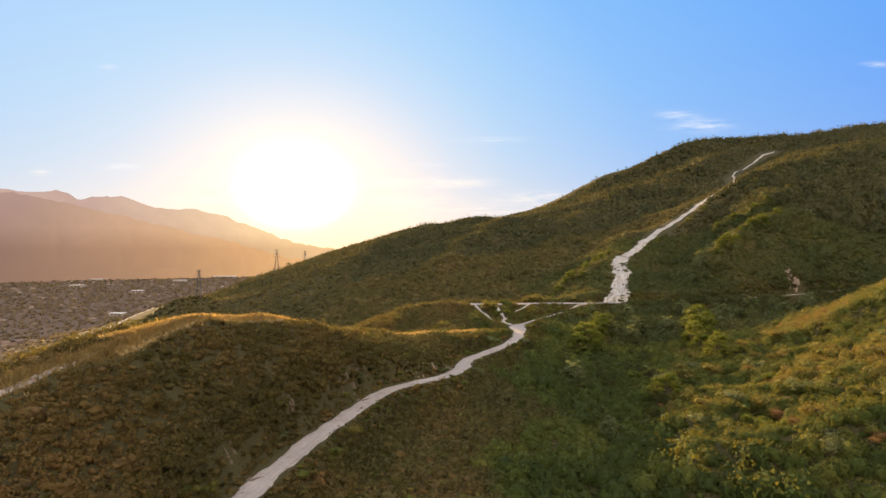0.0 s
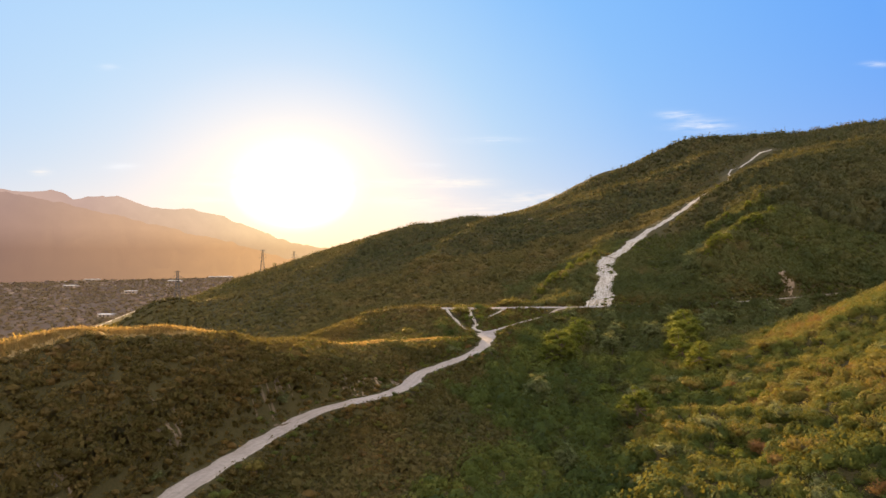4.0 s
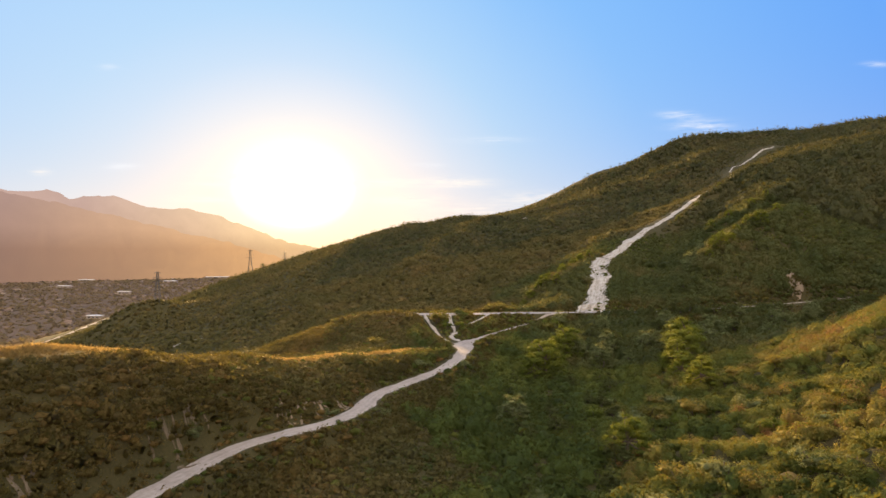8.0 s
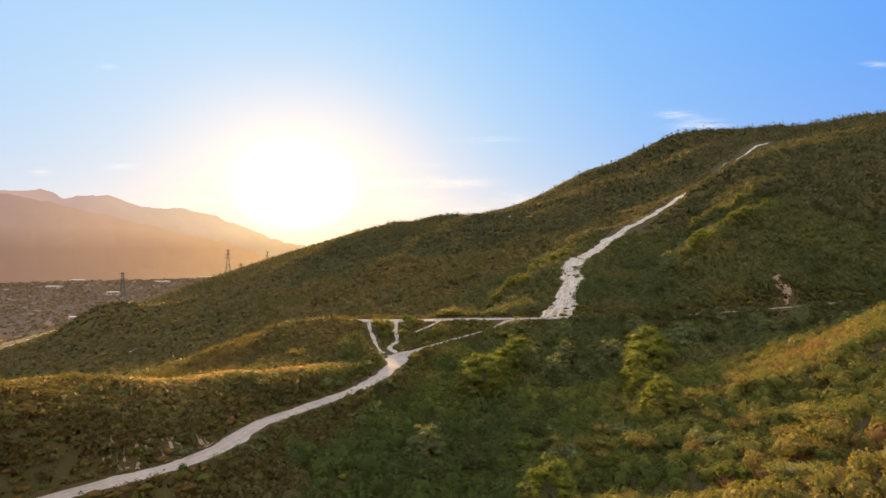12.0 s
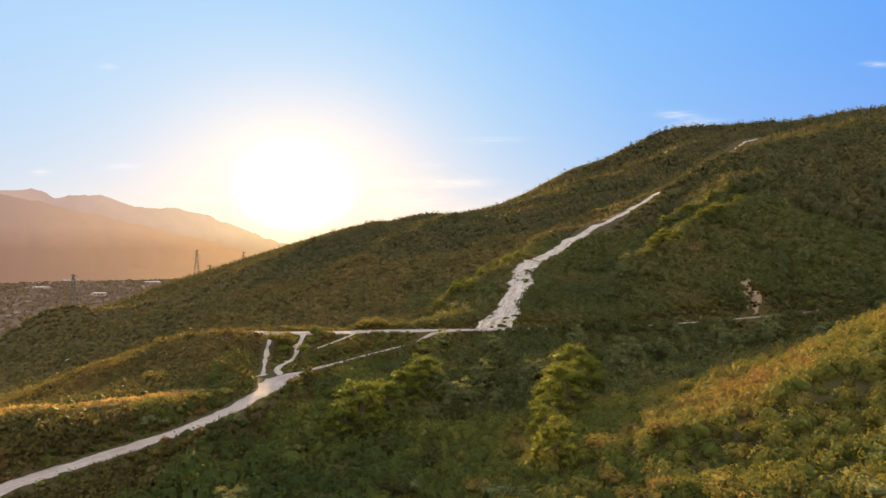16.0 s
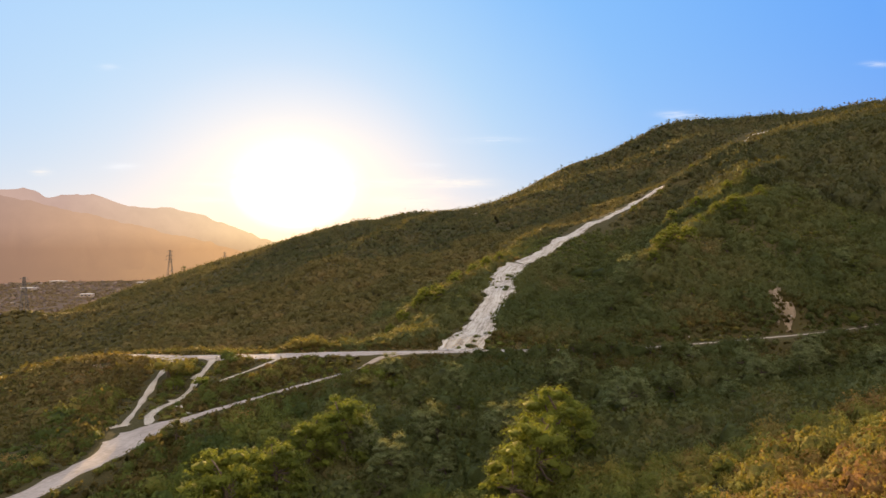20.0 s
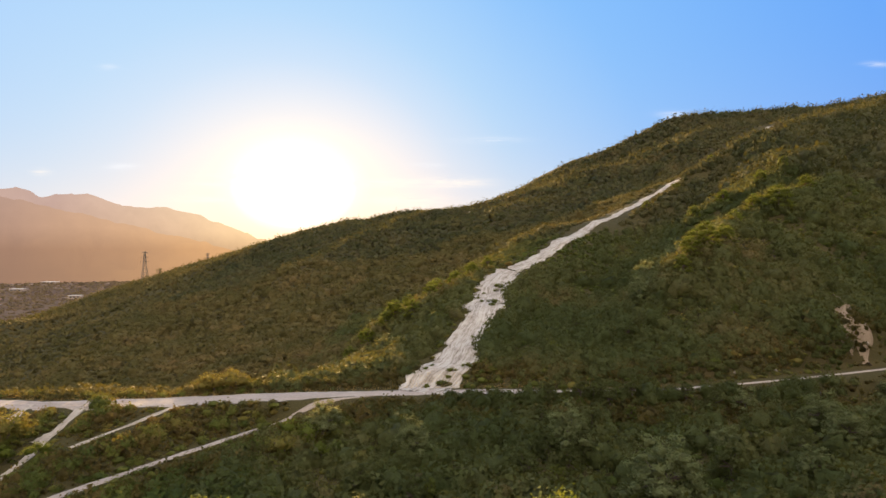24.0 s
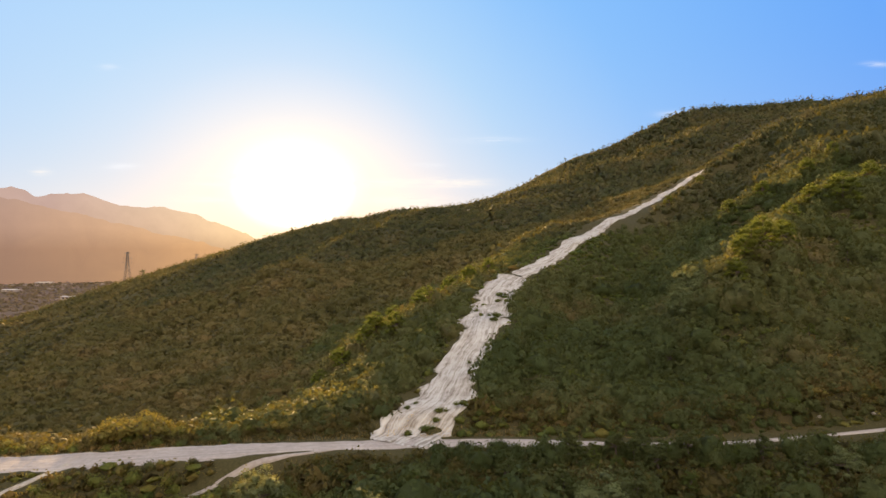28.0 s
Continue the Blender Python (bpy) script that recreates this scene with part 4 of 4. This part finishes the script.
            tube(bm, [fork, mid, p], [0.024 * tall, 0.015 * tall, 0.006 * tall], 5)
            part("limb", bm, BARK, root)
    leafy("crown", blobs, int(cards * 1.8), 0.12, mat, root, seed + 1, tint, 1, 0.42)
    return root


def shrub(label, mat, seed, tint, category="shrub", group="single shrubs"):
    r = np.random.default_rng(seed)
    root = tagged(new("shrub"), label, category, group)
    for k in range(4):
        bm = bmesh.new()
        a = k * 1.6 + r.uniform(-0.3, 0.3)
        tube(bm, [(0.1 * math.cos(a), 0.1 * math.sin(a), -0.25), (0.35 * math.cos(a), 0.35 * math.sin(a), 0.4), (0.62 * math.cos(a), 0.62 * math.sin(a), 0.95)], [0.06, 0.045, 0.02], 5)
        part("stem", bm, BARK, root)
    blobs = [(r.normal(0, 0.45), r.normal(0, 0.45), 0.55 + r.uniform(-0.15, 0.3), r.uniform(0.5, 0.75)) for _ in range(6)]
    leafy("foliage", blobs, 190, 0.058, mat, root, seed + 1, tint)
    return root


def at(x, y, size=1.0, turn=0.0, sink=0.0):
    return Matrix.LocRotScale((x, y, ground_at(x, y) - sink), Euler((0, 0, turn)), (size, size, size))


def spread(kinds, spots):
    """One thing of each kind at its first spot, copies at the rest: spots are (kind, x, y, size)."""
    used, r = set(), random.Random(17)
    for k, x, y, size in spots:
        m = at(x, y, size, r.uniform(0, 6.28), 0.1)
        if k in used:
            copy_thing(kinds[k], m)
        else:
            used.add(k)
            kinds[k].matrix_basis = m


TREES = [
    tree("yellow-green sunlit tree rising out of the canyon", 8.4, 5.6, BRIGHT_LEAVES, 401, 0.55, 80, 26),
    tree("dark green oak with a broken crown in the canyon", 8.5, 5.2, DARK_LEAVES, 411, 0.45, 70, 26),
    tree("olive-green canyon tree with a dense crown", 7.0, 4.2, LEAVES, 421, 0.35, 70, 22),
    tree("round grey-green tree with a domed crown", 7.0, 5.4, GREY_LEAVES, 431, 0.5, 80, 24),
    tree("golden-green tree catching the low sun", 8.6, 6.0, BRIGHT_LEAVES, 441, 0.75, 80, 26),
]
TREE_SPOTS = [
    (0, 67, 273, 1.35), (0, 73, 279, 1.2), (0, 60, 251, 1.3), (0, 56, 249, 0.95), (0, 64, 262, 0.95), (2, 48, 238, 0.7), (0, 66, 181, 0.95), (2, 50, 171, 0.9),
    (0, 114.5, 270, 1.4), (0, 108, 258, 1.25), (4, 104, 250, 1.3), (4, 99, 221, 0.85), (4, 118, 276, 0.9), (0, 101, 240, 0.8),
    (3, 135, 299, 1.65), (1, 92, 285, 0.9), (1, 82, 262, 0.8), (1, 88, 305, 0.85), (2, 124, 312, 0.8), (1, 150, 306, 0.9), (2, 110, 322, 0.7), (1, 165, 312, 0.9), (3, 176, 318, 0.7),
    (1, 186, 315, 0.95), (2, 60, 215, 0.8), (1, 76, 232, 0.85), (2, 88, 245, 0.8), (1, 70, 205, 0.75), (3, 96, 318, 0.6), (2, 140, 328, 0.75), (1, 158, 330, 0.7), (3, 78, 324, 0.62),
    (2, 100, 331, 0.6), (1, 114, 333, 0.55), (2, 146, 319, 0.8), (1, 201, 326, 0.9), (2, 212, 334, 0.8), (1, 178, 330, 0.6), (2, 192, 332, 0.6), (1, 122, 330, 0.55), (2, 131, 333.5, 0.62), (1, 134, 335, 0.5), (2, 128, 334, 0.55), (1, 137, 333, 0.6),
    (1, 124.5, 337.5, 0.6), (2, 128, 336.5, 0.62), (1, 131.5, 336, 0.58), (1, 135, 335.5, 0.55), (2, 138.5, 334.5, 0.6), (1, 142, 334, 0.62), (2, 145.5, 333.5, 0.55), (2, 149, 333, 0.5), (1, 153, 333, 0.5),
    (1, 224, 348, 0.45), (2, 229, 350, 0.55), (1, 234, 352.5, 0.55),
    (1, 58, 366, 0.8), (2, 44, 372, 0.7), (1, 30, 377, 0.8), (2, 70, 360, 0.5), (1, 150, 362, 0.7), (2, 165, 366, 0.7), (1, 138, 372, 0.7), (2, 130, 385, 0.6), (1, 228, 372, 0.8), (2, 244, 380, 0.8),
    (4, 86, 410, 0.7), (4, 92, 402, 0.6), (2, 82, 392, 0.6), (4, 97, 415, 0.6), (4, 106, 428, 0.55), (4, 112, 432, 0.5), (4, 178, 380, 0.75), (4, 183, 383, 0.6), (4, 172, 377, 0.55), (4, 212, 404, 0.8),
    (4, 168, 372, 0.5), (4, 174.5, 379, 0.6), (0, 187, 388, 0.5), (4, 196, 401, 0.5), (4, 205, 408, 0.55), (4, 228, 416, 0.6), (4, 204, 452, 0.5), (0, 216, 454, 0.55), (4, 230, 452, 0.55), (4, 242, 456, 0.5),
    (4, 72, 399, 0.5), (4, 77, 404, 0.55), (0, 83, 411, 0.55), (4, 90, 418, 0.5), (4, 100, 425, 0.55), (0, 106, 429, 0.45), (4, 113, 433, 0.5), (4, 119, 436, 0.4), (4, 200, 498, 0.4), (4, 224, 524, 0.4), (4, 252, 546, 0.4),
]
grove = random.Random(41)
floor = along(LAND["canyon"], 3.0)
for k in range(150):
    p = floor[grove.randrange(40, len(floor))]
    x, y = p[0] + grove.gauss(0, 13), p[1] + grove.gauss(0, 9)
    spot = (np.array([x]), np.array([y]))
    if 150 < y < 338 and x < 0.727 * y and road_distance(*spot)[0] > 5 and not (y < 245 and x > 78):
        TREE_SPOTS.append((grove.choice([1, 1, 2, 2, 3]), x, y, grove.uniform(0.42, 0.85)))
for k in range(34):
    x, y = grove.uniform(128, 290), grove.uniform(356, 470)
    if x < 0.727 * y - 20 and x > 128 + 0.55 * (y - 400):
        TREE_SPOTS.append((grove.choice([1, 2, 2, 3]), x, y, grove.uniform(0.45, 0.75)))
spread(TREES, TREE_SPOTS)
skyline = along(LAND["skyline"], 12.0)
lone = tree("small dark tree alone on the skyline", 7.0, 4.6, DARK_LEAVES, 451, 0.3, 60, 8, "skyline trees")
lone.matrix_basis = at(-236, 931, 1.5)
for x, y, size in [(395, 1046, 0.8), (402, 1044, 1.0), (410, 1042, 0.7), (420, 1040, 0.9), (431, 1037, 0.8), (440, 1035, 0.6), (470, 1024, 0.7), (560, 997, 0.6), (386, 1052, 0.6)]:
    copy_thing(lone, at(x, y, size, x))
for k in range(46):
    p = skyline[grove.randrange(26, len(skyline) - 8)]
    x, y = p[0] + grove.gauss(0, 4), p[1] + grove.gauss(0, 6)
    copy_thing(lone, at(x, y, grove.uniform(0.35, 0.85), k * 1.7, 0.6))

SHRUBS = [
    shrub("rounded olive-green chaparral shrub on the spur", LEAVES, 501, 0.40),
    shrub("golden dry chaparral shrub lit by low sun", LEAVES, 511, 0.70),
    shrub("reddish-brown dry shrub on the spur", LEAVES, 521, 0.95),
    shrub("bright yellow-green leafy shrub", BRIGHT_LEAVES, 531, 0.55),
    shrub("pale grey-green sage shrub", GREY_LEAVES, 541, 0.5),
]
SHRUB_SPOTS = []
pick = random.Random(23)
for k in range(130):
    x, y = pick.uniform(62, 128), pick.uniform(100, 225)
    SHRUB_SPOTS.append((pick.choice([0, 0, 0, 1, 1, 2, 3, 4]), x, y, pick.uniform(1.2, 2.0)))
for x, y, size in [(50, 344, 2.3), (54, 345, 2.0), (47, 344, 1.6), (58, 346, 1.2), (31, 340, 1.1), (24, 338, 0.9), (12, 339, 0.9), (2, 339, 0.8), (-8, 336, 1.1), (-16, 332, 1.3), (-24, 329, 1.3), (75, 349, 1.0), (70, 349, 0.8)]:
    SHRUB_SPOTS.append((1, x, y, size))
for x, y, size in [(76, 322, 2.6), (72, 318, 1.8), (82, 327, 1.8), (79, 318, 1.8), (33, 309, 1.5), (38, 317, 1.3), (1, 274, 1.6), (-3, 276, 1.1), (33, 327, 2.2), (24, 312, 2.5), (27, 306, 1.7), (60, 320, 1.5), (66, 326, 1.4)]:
    SHRUB_SPOTS.append((pick.choice([0, 3, 1]), x, y, size))
for k in range(40):
    line = ROADS["main"][0]
    p = line[pick.randrange(25, len(line) - 12)]
    SHRUB_SPOTS.append((pick.choice([0, 1, 4, 2]), p[0] + pick.choice([-1, 1]) * pick.uniform(4.2, 6.5), p[1] + pick.uniform(-1.5, 1.5), pick.uniform(0.6, 1.2)))
for x, y, size in [(116.5, 389, 0.9), (117.5, 392, 1.1), (120, 409, 1.0), (119, 405, 0.7), (99, 356, 0.5), (110, 372, 0.5), (103.5, 352, 0.8), (114, 396, 0.6), (113, 400, 0.5), (115, 404, 0.5), (114.5, 373, 1.1), (116, 376.5, 1.2), (113, 370.5, 0.8), (117.5, 374, 1.3), (121.5, 405, 0.8), (121, 408, 0.7), (97.5, 354.5, 0.6), (108, 354.5, 0.9), (110, 356, 0.7), (101, 349, 0.9), (98, 348, 0.7), (103, 350.5, 0.7), (111, 351.5, 1.0)]:
    SHRUB_SPOTS.append((0, x, y, size))
spread(SHRUBS, [s for s in SHRUB_SPOTS if road_distance(np.array([s[1]]), np.array([s[2]]))[0] > 0.9 * s[3] - 0.4])


# ---------------------------------------------------------------- power pylons
def pylon(tall, base, label):
    root = tagged(new("power_pylon"), label, "pylon", "power line pylons")
    top = 0.7
    waist = 0.62 * tall

    def half(z):
        return base + (1.3 - base) * z / waist if z < waist else 1.3 + (top - 1.3) * (z - waist) / (tall - waist)

    corner = [(-1, -1), (1, -1), (1, 1), (-1, 1)]
    for sx, sy in corner:
        bm = bmesh.new()
        for a, b in ((-1.0, waist), (waist, tall)):
            beam(bm, (sx * half(max(a, 0)), sy * half(max(a, 0)), a), (sx * half(b), sy * half(b), b), 0.34)
        part("leg", bm, STEEL, root)
    levels = [0, 0.16 * tall, 0.31 * tall, 0.44 * tall, 0.54 * tall, waist, 0.72 * tall, 0.82 * tall, 0.92 * tall, tall]
    for a, b in zip(levels[:-1], levels[1:]):
        for k in range(4):
            (px, py), (qx, qy) = corner[k], corner[(k + 1) % 4]
            for (sx, sy), (ex, ey) in (((px, py), (qx, qy)), ((qx, qy), (px, py))):
                bm = bmesh.new()
                beam(bm, (sx * half(a), sy * half(a), a), (ex * half(b), ey * half(b), b), 0.12)
                part("brace", bm, STEEL, root)
    for z, reach in ((0.66 * tall, 5.2), (0.80 * tall, 4.6), (0.96 * tall, 3.2)):
        bm = bmesh.new()
        beam(bm, (-reach, 0, z), (reach, 0, z), 0.2)
        arm = part("crossarm", bm, STEEL, root)
        for sx, sy in corner:
            bm = bmesh.new()
            beam(bm, (sx * reach, 0, z + 0.1), (0, sy * half(z), z + 0.7), 0.15)
            part("arm_strut", bm, STEEL, arm)
        for sx in (-1, 1):
            bm = bmesh.new()
            tube(bm, [(sx * reach * 0.95, 0, z), (sx * reach * 0.95, 0, z - 1.6)], [0.13, 0.13], 6)
            part("insulator", bm, STEEL, arm)
    return root


for x, y, tall, base in ((-280, 699.5, 31, 2.8), (-254.5, 933, 35, 3.6), (-256, 1131, 34, 3.2)):
    p = pylon(tall, base, "steel lattice power pylon standing on the ridge")
    z = ground_at(x, y)
    p.matrix_basis = Matrix.LocRotScale((x, y, z), Euler((0, 0, radians(8))), None)


# ---------------------------------------------------------------- boulders
def boulder(seed):
    bm = bmesh.new()
    bmesh.ops.create_icosphere(bm, subdivisions=2, radius=1.0)
    for v in bm.verts:
        v.co *= 0.8 + 0.35 * noise.noise(v.co * 1.3 + Vector((seed, 0, 0)))
        v.co.z *= 0.7
    me = bpy.data.meshes.new("boulder")
    bm.to_mesh(me)
    bm.free()
    me.materials.append(SLIDE_SAND)
    return tagged(new("boulder", me), "pale weathered boulder beside the upper road", "boulder", "roadside boulders")


first = boulder(3)
for k, (x, y, size) in enumerate([(158, 335, 0.8), (161, 334.6, 0.6), (166, 335.5, 0.9), (169, 345, 0.7), (174, 345.5, 0.8), (179, 346, 0.6), (183, 335, 0.9), (188, 339, 0.7), (146, 343.5, 0.6), (205, 353, 0.9)]):
    m = at(x, y, size, k * 1.3, -0.1)
    if k:
        copy_thing(first, m)
    else:
        first.matrix_basis = m


# ---------------------------------------------------------------- valley town
def plain_material(name, stops, scale, rough_=0.8, extra=()):
    mat, n = material(name)
    island = n.add("ShaderNodeNewGeometry").outputs["Random Per Island"]
    key = n.math("ADD", n.math("MULTIPLY", island, 0.75), n.math("MULTIPLY", n.noise(place(n), scale), 0.25))
    finish(n, n.ramp(key, stops), rough_, extra=extra)
    return mat


# Wall and roof tones stay close to the ground's, imitating distance haze.
HOUSE_WALL = plain_material("house_wall", [(0.1, (0.17, 0.12, 0.085)), (0.5, (0.22, 0.16, 0.12)), (0.94, (0.40, 0.33, 0.27))], 0.1)
HOUSE_ROOF = plain_material("house_roof", [(0.1, (0.13, 0.095, 0.072)), (0.5, (0.18, 0.13, 0.10)), (0.82, (0.22, 0.15, 0.11)), (0.95, (0.42, 0.37, 0.33))], 0.1, 0.8, {"Specular IOR Level": 0.15})
WHITE_ROOF = plain_material("white_roof", [(0.1, (0.50, 0.48, 0.46)), (0.9, (0.70, 0.68, 0.65))], 0.05, 0.6)
GLASS, gn = material("window_glass")
finish(gn, (0.05, 0.06, 0.07, 1.0), 0.12)


def town_spots(count, seed, x0, x1, y0, y1):
    r = np.random.default_rng(seed)
    x, y = r.uniform(x0, x1, count), r.uniform(y0, y1, count)
    x, y = np.round(x / 34) * 34 + r.normal(0, 2, count), np.round(y / 19) * 19 + r.normal(0, 1.5, count)
    ok = (height(x, y) < -128) & (x > -0.80 * y - 250) & (x < -0.20 * y - 40)
    return x[ok], y[ok], r


def town_houses():
    x, y, r = town_spots(1100, 601, -3300, -250, 500, 4200)
    z = height(x, y)
    wide, deep, tall = r.uniform(5, 8, len(x)), r.uniform(4, 6, len(x)), r.uniform(3.2, 6, len(x))
    turn = np.where(r.random(len(x)) < 0.5, 0, np.pi / 2) + r.normal(0, 0.05, len(x))
    body = np.array([(-1, -1, -0.3), (1, -1, -0.3), (1, 1, -0.3), (-1, 1, -0.3), (-1, -1, 1), (1, -1, 1), (1, 1, 1), (-1, 1, 1)], float)
    quads = np.array([(0, 1, 5, 4), (1, 2, 6, 5), (2, 3, 7, 6), (3, 0, 4, 7)])
    top = np.array([(-1.12, -1.15, 1), (1.12, -1.15, 1), (1.12, 1.15, 1), (-1.12, 1.15, 1), (-1.0, 0, 1.55), (1.0, 0, 1.55)], float)
    slopes = np.array([(0, 1, 5, 4), (2, 3, 4, 5), (1, 2, 5, 5), (3, 0, 4, 4)])
    c, s = np.cos(turn)[:, None], np.sin(turn)[:, None]
    for name, shape, faces, mat, label in (("town_walls", body, quads, HOUSE_WALL, "pale walls of the valley houses"), ("town_roofs", top, slopes[:2], HOUSE_ROOF, "pitched roofs of the valley houses")):
        u, v = shape[None, :, 0] * wide[:, None], shape[None, :, 1] * deep[:, None]
        V = np.stack([x[:, None] + u * c - v * s, y[:, None] + u * s + v * c, z[:, None] + shape[None, :, 2] * tall[:, None]], 2).reshape(-1, 3)
        F = (faces[None] + (np.arange(len(x)) * len(shape))[:, None, None]).reshape(-1, 4)
        tagged(new(name, mesh_from(name, V, F, mat)), label, "houses", kind="stuff")


def town_trees():
    x, y, r = town_spots(30000, 611, -3300, -250, 450, 4200)
    x, y = x + r.uniform(-12, 12, len(x)), y + r.uniform(-9, 9, len(x))
    planted("town_trees", "olive street trees between the valley houses, haze painted into their leaves", SPECK_SHAPES, np.c_[x, y, height(x, y)], r.uniform(5, 10, len(x)), r.uniform(0.6, 0.9, len(x)), r.uniform(0.1, 0.9, len(x)), STREET_LEAVES, 612, "trees")


def warehouse(x, y, wide, deep, tall, turn):
    root = tagged(new("warehouse"), "long low warehouse with a flat white roof", "warehouse", "valley warehouses")
    bm = bmesh.new()
    beam(bm, (0, 0, -2), (0, 0, tall), wide, deep)
    part("wall", bm, HOUSE_WALL, root)
    bm = bmesh.new()
    beam(bm, (0, 0, tall), (0, 0, tall + 0.7), wide + 1.2, deep + 1.2)
    part("roof", bm, WHITE_ROOF, root)
    for k in range(3):
        bm = bmesh.new()
        beam(bm, (wide * (k - 1) * 0.28, -deep / 2 - 0.05, tall * 0.35), (wide * (k - 1) * 0.28, -deep / 2 - 0.05, tall * 0.75), wide * 0.16, 0.1)
        part("window", bm, GLASS, root)
    root.matrix_basis = Matrix.LocRotScale((x, y, ground_at(x, y)), Euler((0, 0, turn)), None)


town_houses()
town_trees()
build = random.Random(31)
for x, y, wide, deep in [(-760, 1425, 34, 16), (-930, 1180, 22, 14), (-2300, 3250, 150, 50), (-2050, 3300, 90, 40), (-1850, 3350, 170, 50), (-1600, 3300, 80, 40), (-1400, 3380, 190, 50), (-1180, 3300, 120, 40),
                         (-2500, 3400, 110, 40), (-1000, 3420, 90, 40), (-1700, 3000, 70, 30), (-1250, 2900, 60, 30), (-2150, 2850, 60, 30), (-1500, 2500, 50, 25), (-1100, 2200, 40, 20), (-1900, 2300, 50, 25)]:
    warehouse(x, y, wide, deep, build.uniform(7, 11), build.uniform(-0.15, 0.15))


# ---------------------------------------------------------------- far mountains, their evening haze put in as emission
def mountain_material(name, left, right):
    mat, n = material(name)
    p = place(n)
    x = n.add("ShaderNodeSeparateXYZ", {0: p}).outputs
    # Emission grows towards the sun's side, painting its glow into the haze.
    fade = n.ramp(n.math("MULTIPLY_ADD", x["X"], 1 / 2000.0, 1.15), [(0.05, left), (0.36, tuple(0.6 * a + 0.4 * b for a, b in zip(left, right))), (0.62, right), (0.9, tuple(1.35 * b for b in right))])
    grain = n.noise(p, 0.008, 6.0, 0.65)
    # The painted haze deepens towards the foot of the range.
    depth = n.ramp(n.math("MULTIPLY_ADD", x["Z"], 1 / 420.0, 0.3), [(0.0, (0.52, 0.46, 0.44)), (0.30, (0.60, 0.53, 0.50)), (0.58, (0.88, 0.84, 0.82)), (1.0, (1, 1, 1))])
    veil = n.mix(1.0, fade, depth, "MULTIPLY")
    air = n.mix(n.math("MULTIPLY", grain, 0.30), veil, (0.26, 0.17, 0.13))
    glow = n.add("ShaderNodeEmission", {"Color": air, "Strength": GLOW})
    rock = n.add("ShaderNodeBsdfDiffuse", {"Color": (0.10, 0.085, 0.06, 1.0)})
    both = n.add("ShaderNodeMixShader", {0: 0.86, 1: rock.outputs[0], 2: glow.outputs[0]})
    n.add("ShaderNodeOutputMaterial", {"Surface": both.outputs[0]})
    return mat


def mountains(name, far, crest, mat, jag, seed, label):
    """A range whose crest follows heights by bearing; crest: (degrees from +y, metres)."""
    bearing = np.linspace(crest[0][0], crest[-1][0], 420)
    top = np.interp(bearing, [c[0] for c in crest], [c[1] for c in crest])
    top = top + jag * (rough(bearing * 40, bearing * 0, 30, seed) + 0.5 * rough(bearing * 40, bearing * 0, 11, seed + 1))
    rows = np.linspace(-1, 1, 25)
    b = np.radians(bearing)[:, None]
    d = np.repeat(far + rows[None] * 420, len(bearing), 0)
    lift = (1 - np.abs(rows[None])) ** 1.15
    x, y = d * np.sin(b), d * np.cos(b)
    spur = rough(bearing[:, None] * 40 + 0 * d, d * 0.2, 26, seed + 2).reshape(d.shape) * 60 * (1 - lift) * lift * 4
    z = -175 + (top[:, None] + 175) * lift + spur
    w = len(rows)
    a = (np.arange(len(bearing) - 1)[:, None] * w + np.arange(w - 1)[None]).ravel()
    me = mesh_from(name, np.c_[x.ravel(), y.ravel(), z.ravel()], np.c_[a, a + 1, a + w + 1, a + w], mat, True)
    return tagged(new(name, me), label, "mountains", kind="structure")


def crest_from(points, far):
    """Bearings and heights from rows of (side / ahead, up / ahead)."""
    return [(math.degrees(math.atan(u)), v * far * math.cos(math.atan(u))) for u, v in points]


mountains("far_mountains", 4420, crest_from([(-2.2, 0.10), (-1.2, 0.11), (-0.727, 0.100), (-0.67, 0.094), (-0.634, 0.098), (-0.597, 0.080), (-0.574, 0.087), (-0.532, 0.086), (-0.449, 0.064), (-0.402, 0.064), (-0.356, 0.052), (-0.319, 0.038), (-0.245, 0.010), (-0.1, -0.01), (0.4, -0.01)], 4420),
          mountain_material("far_range", (0.70, 0.48, 0.41), (1.65, 1.18, 0.62)), 9, 701, "jagged mountain range, its haze and sunset glow emissive")
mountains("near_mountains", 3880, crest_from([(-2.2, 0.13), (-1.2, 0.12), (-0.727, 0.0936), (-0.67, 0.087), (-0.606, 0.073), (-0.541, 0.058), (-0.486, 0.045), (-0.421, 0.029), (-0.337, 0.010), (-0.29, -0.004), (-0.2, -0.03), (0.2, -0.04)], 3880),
          mountain_material("near_range", (0.53, 0.345, 0.295), (1.65, 1.02, 0.46)), 6, 711, "brown mountain slope across the valley, its haze emissive")
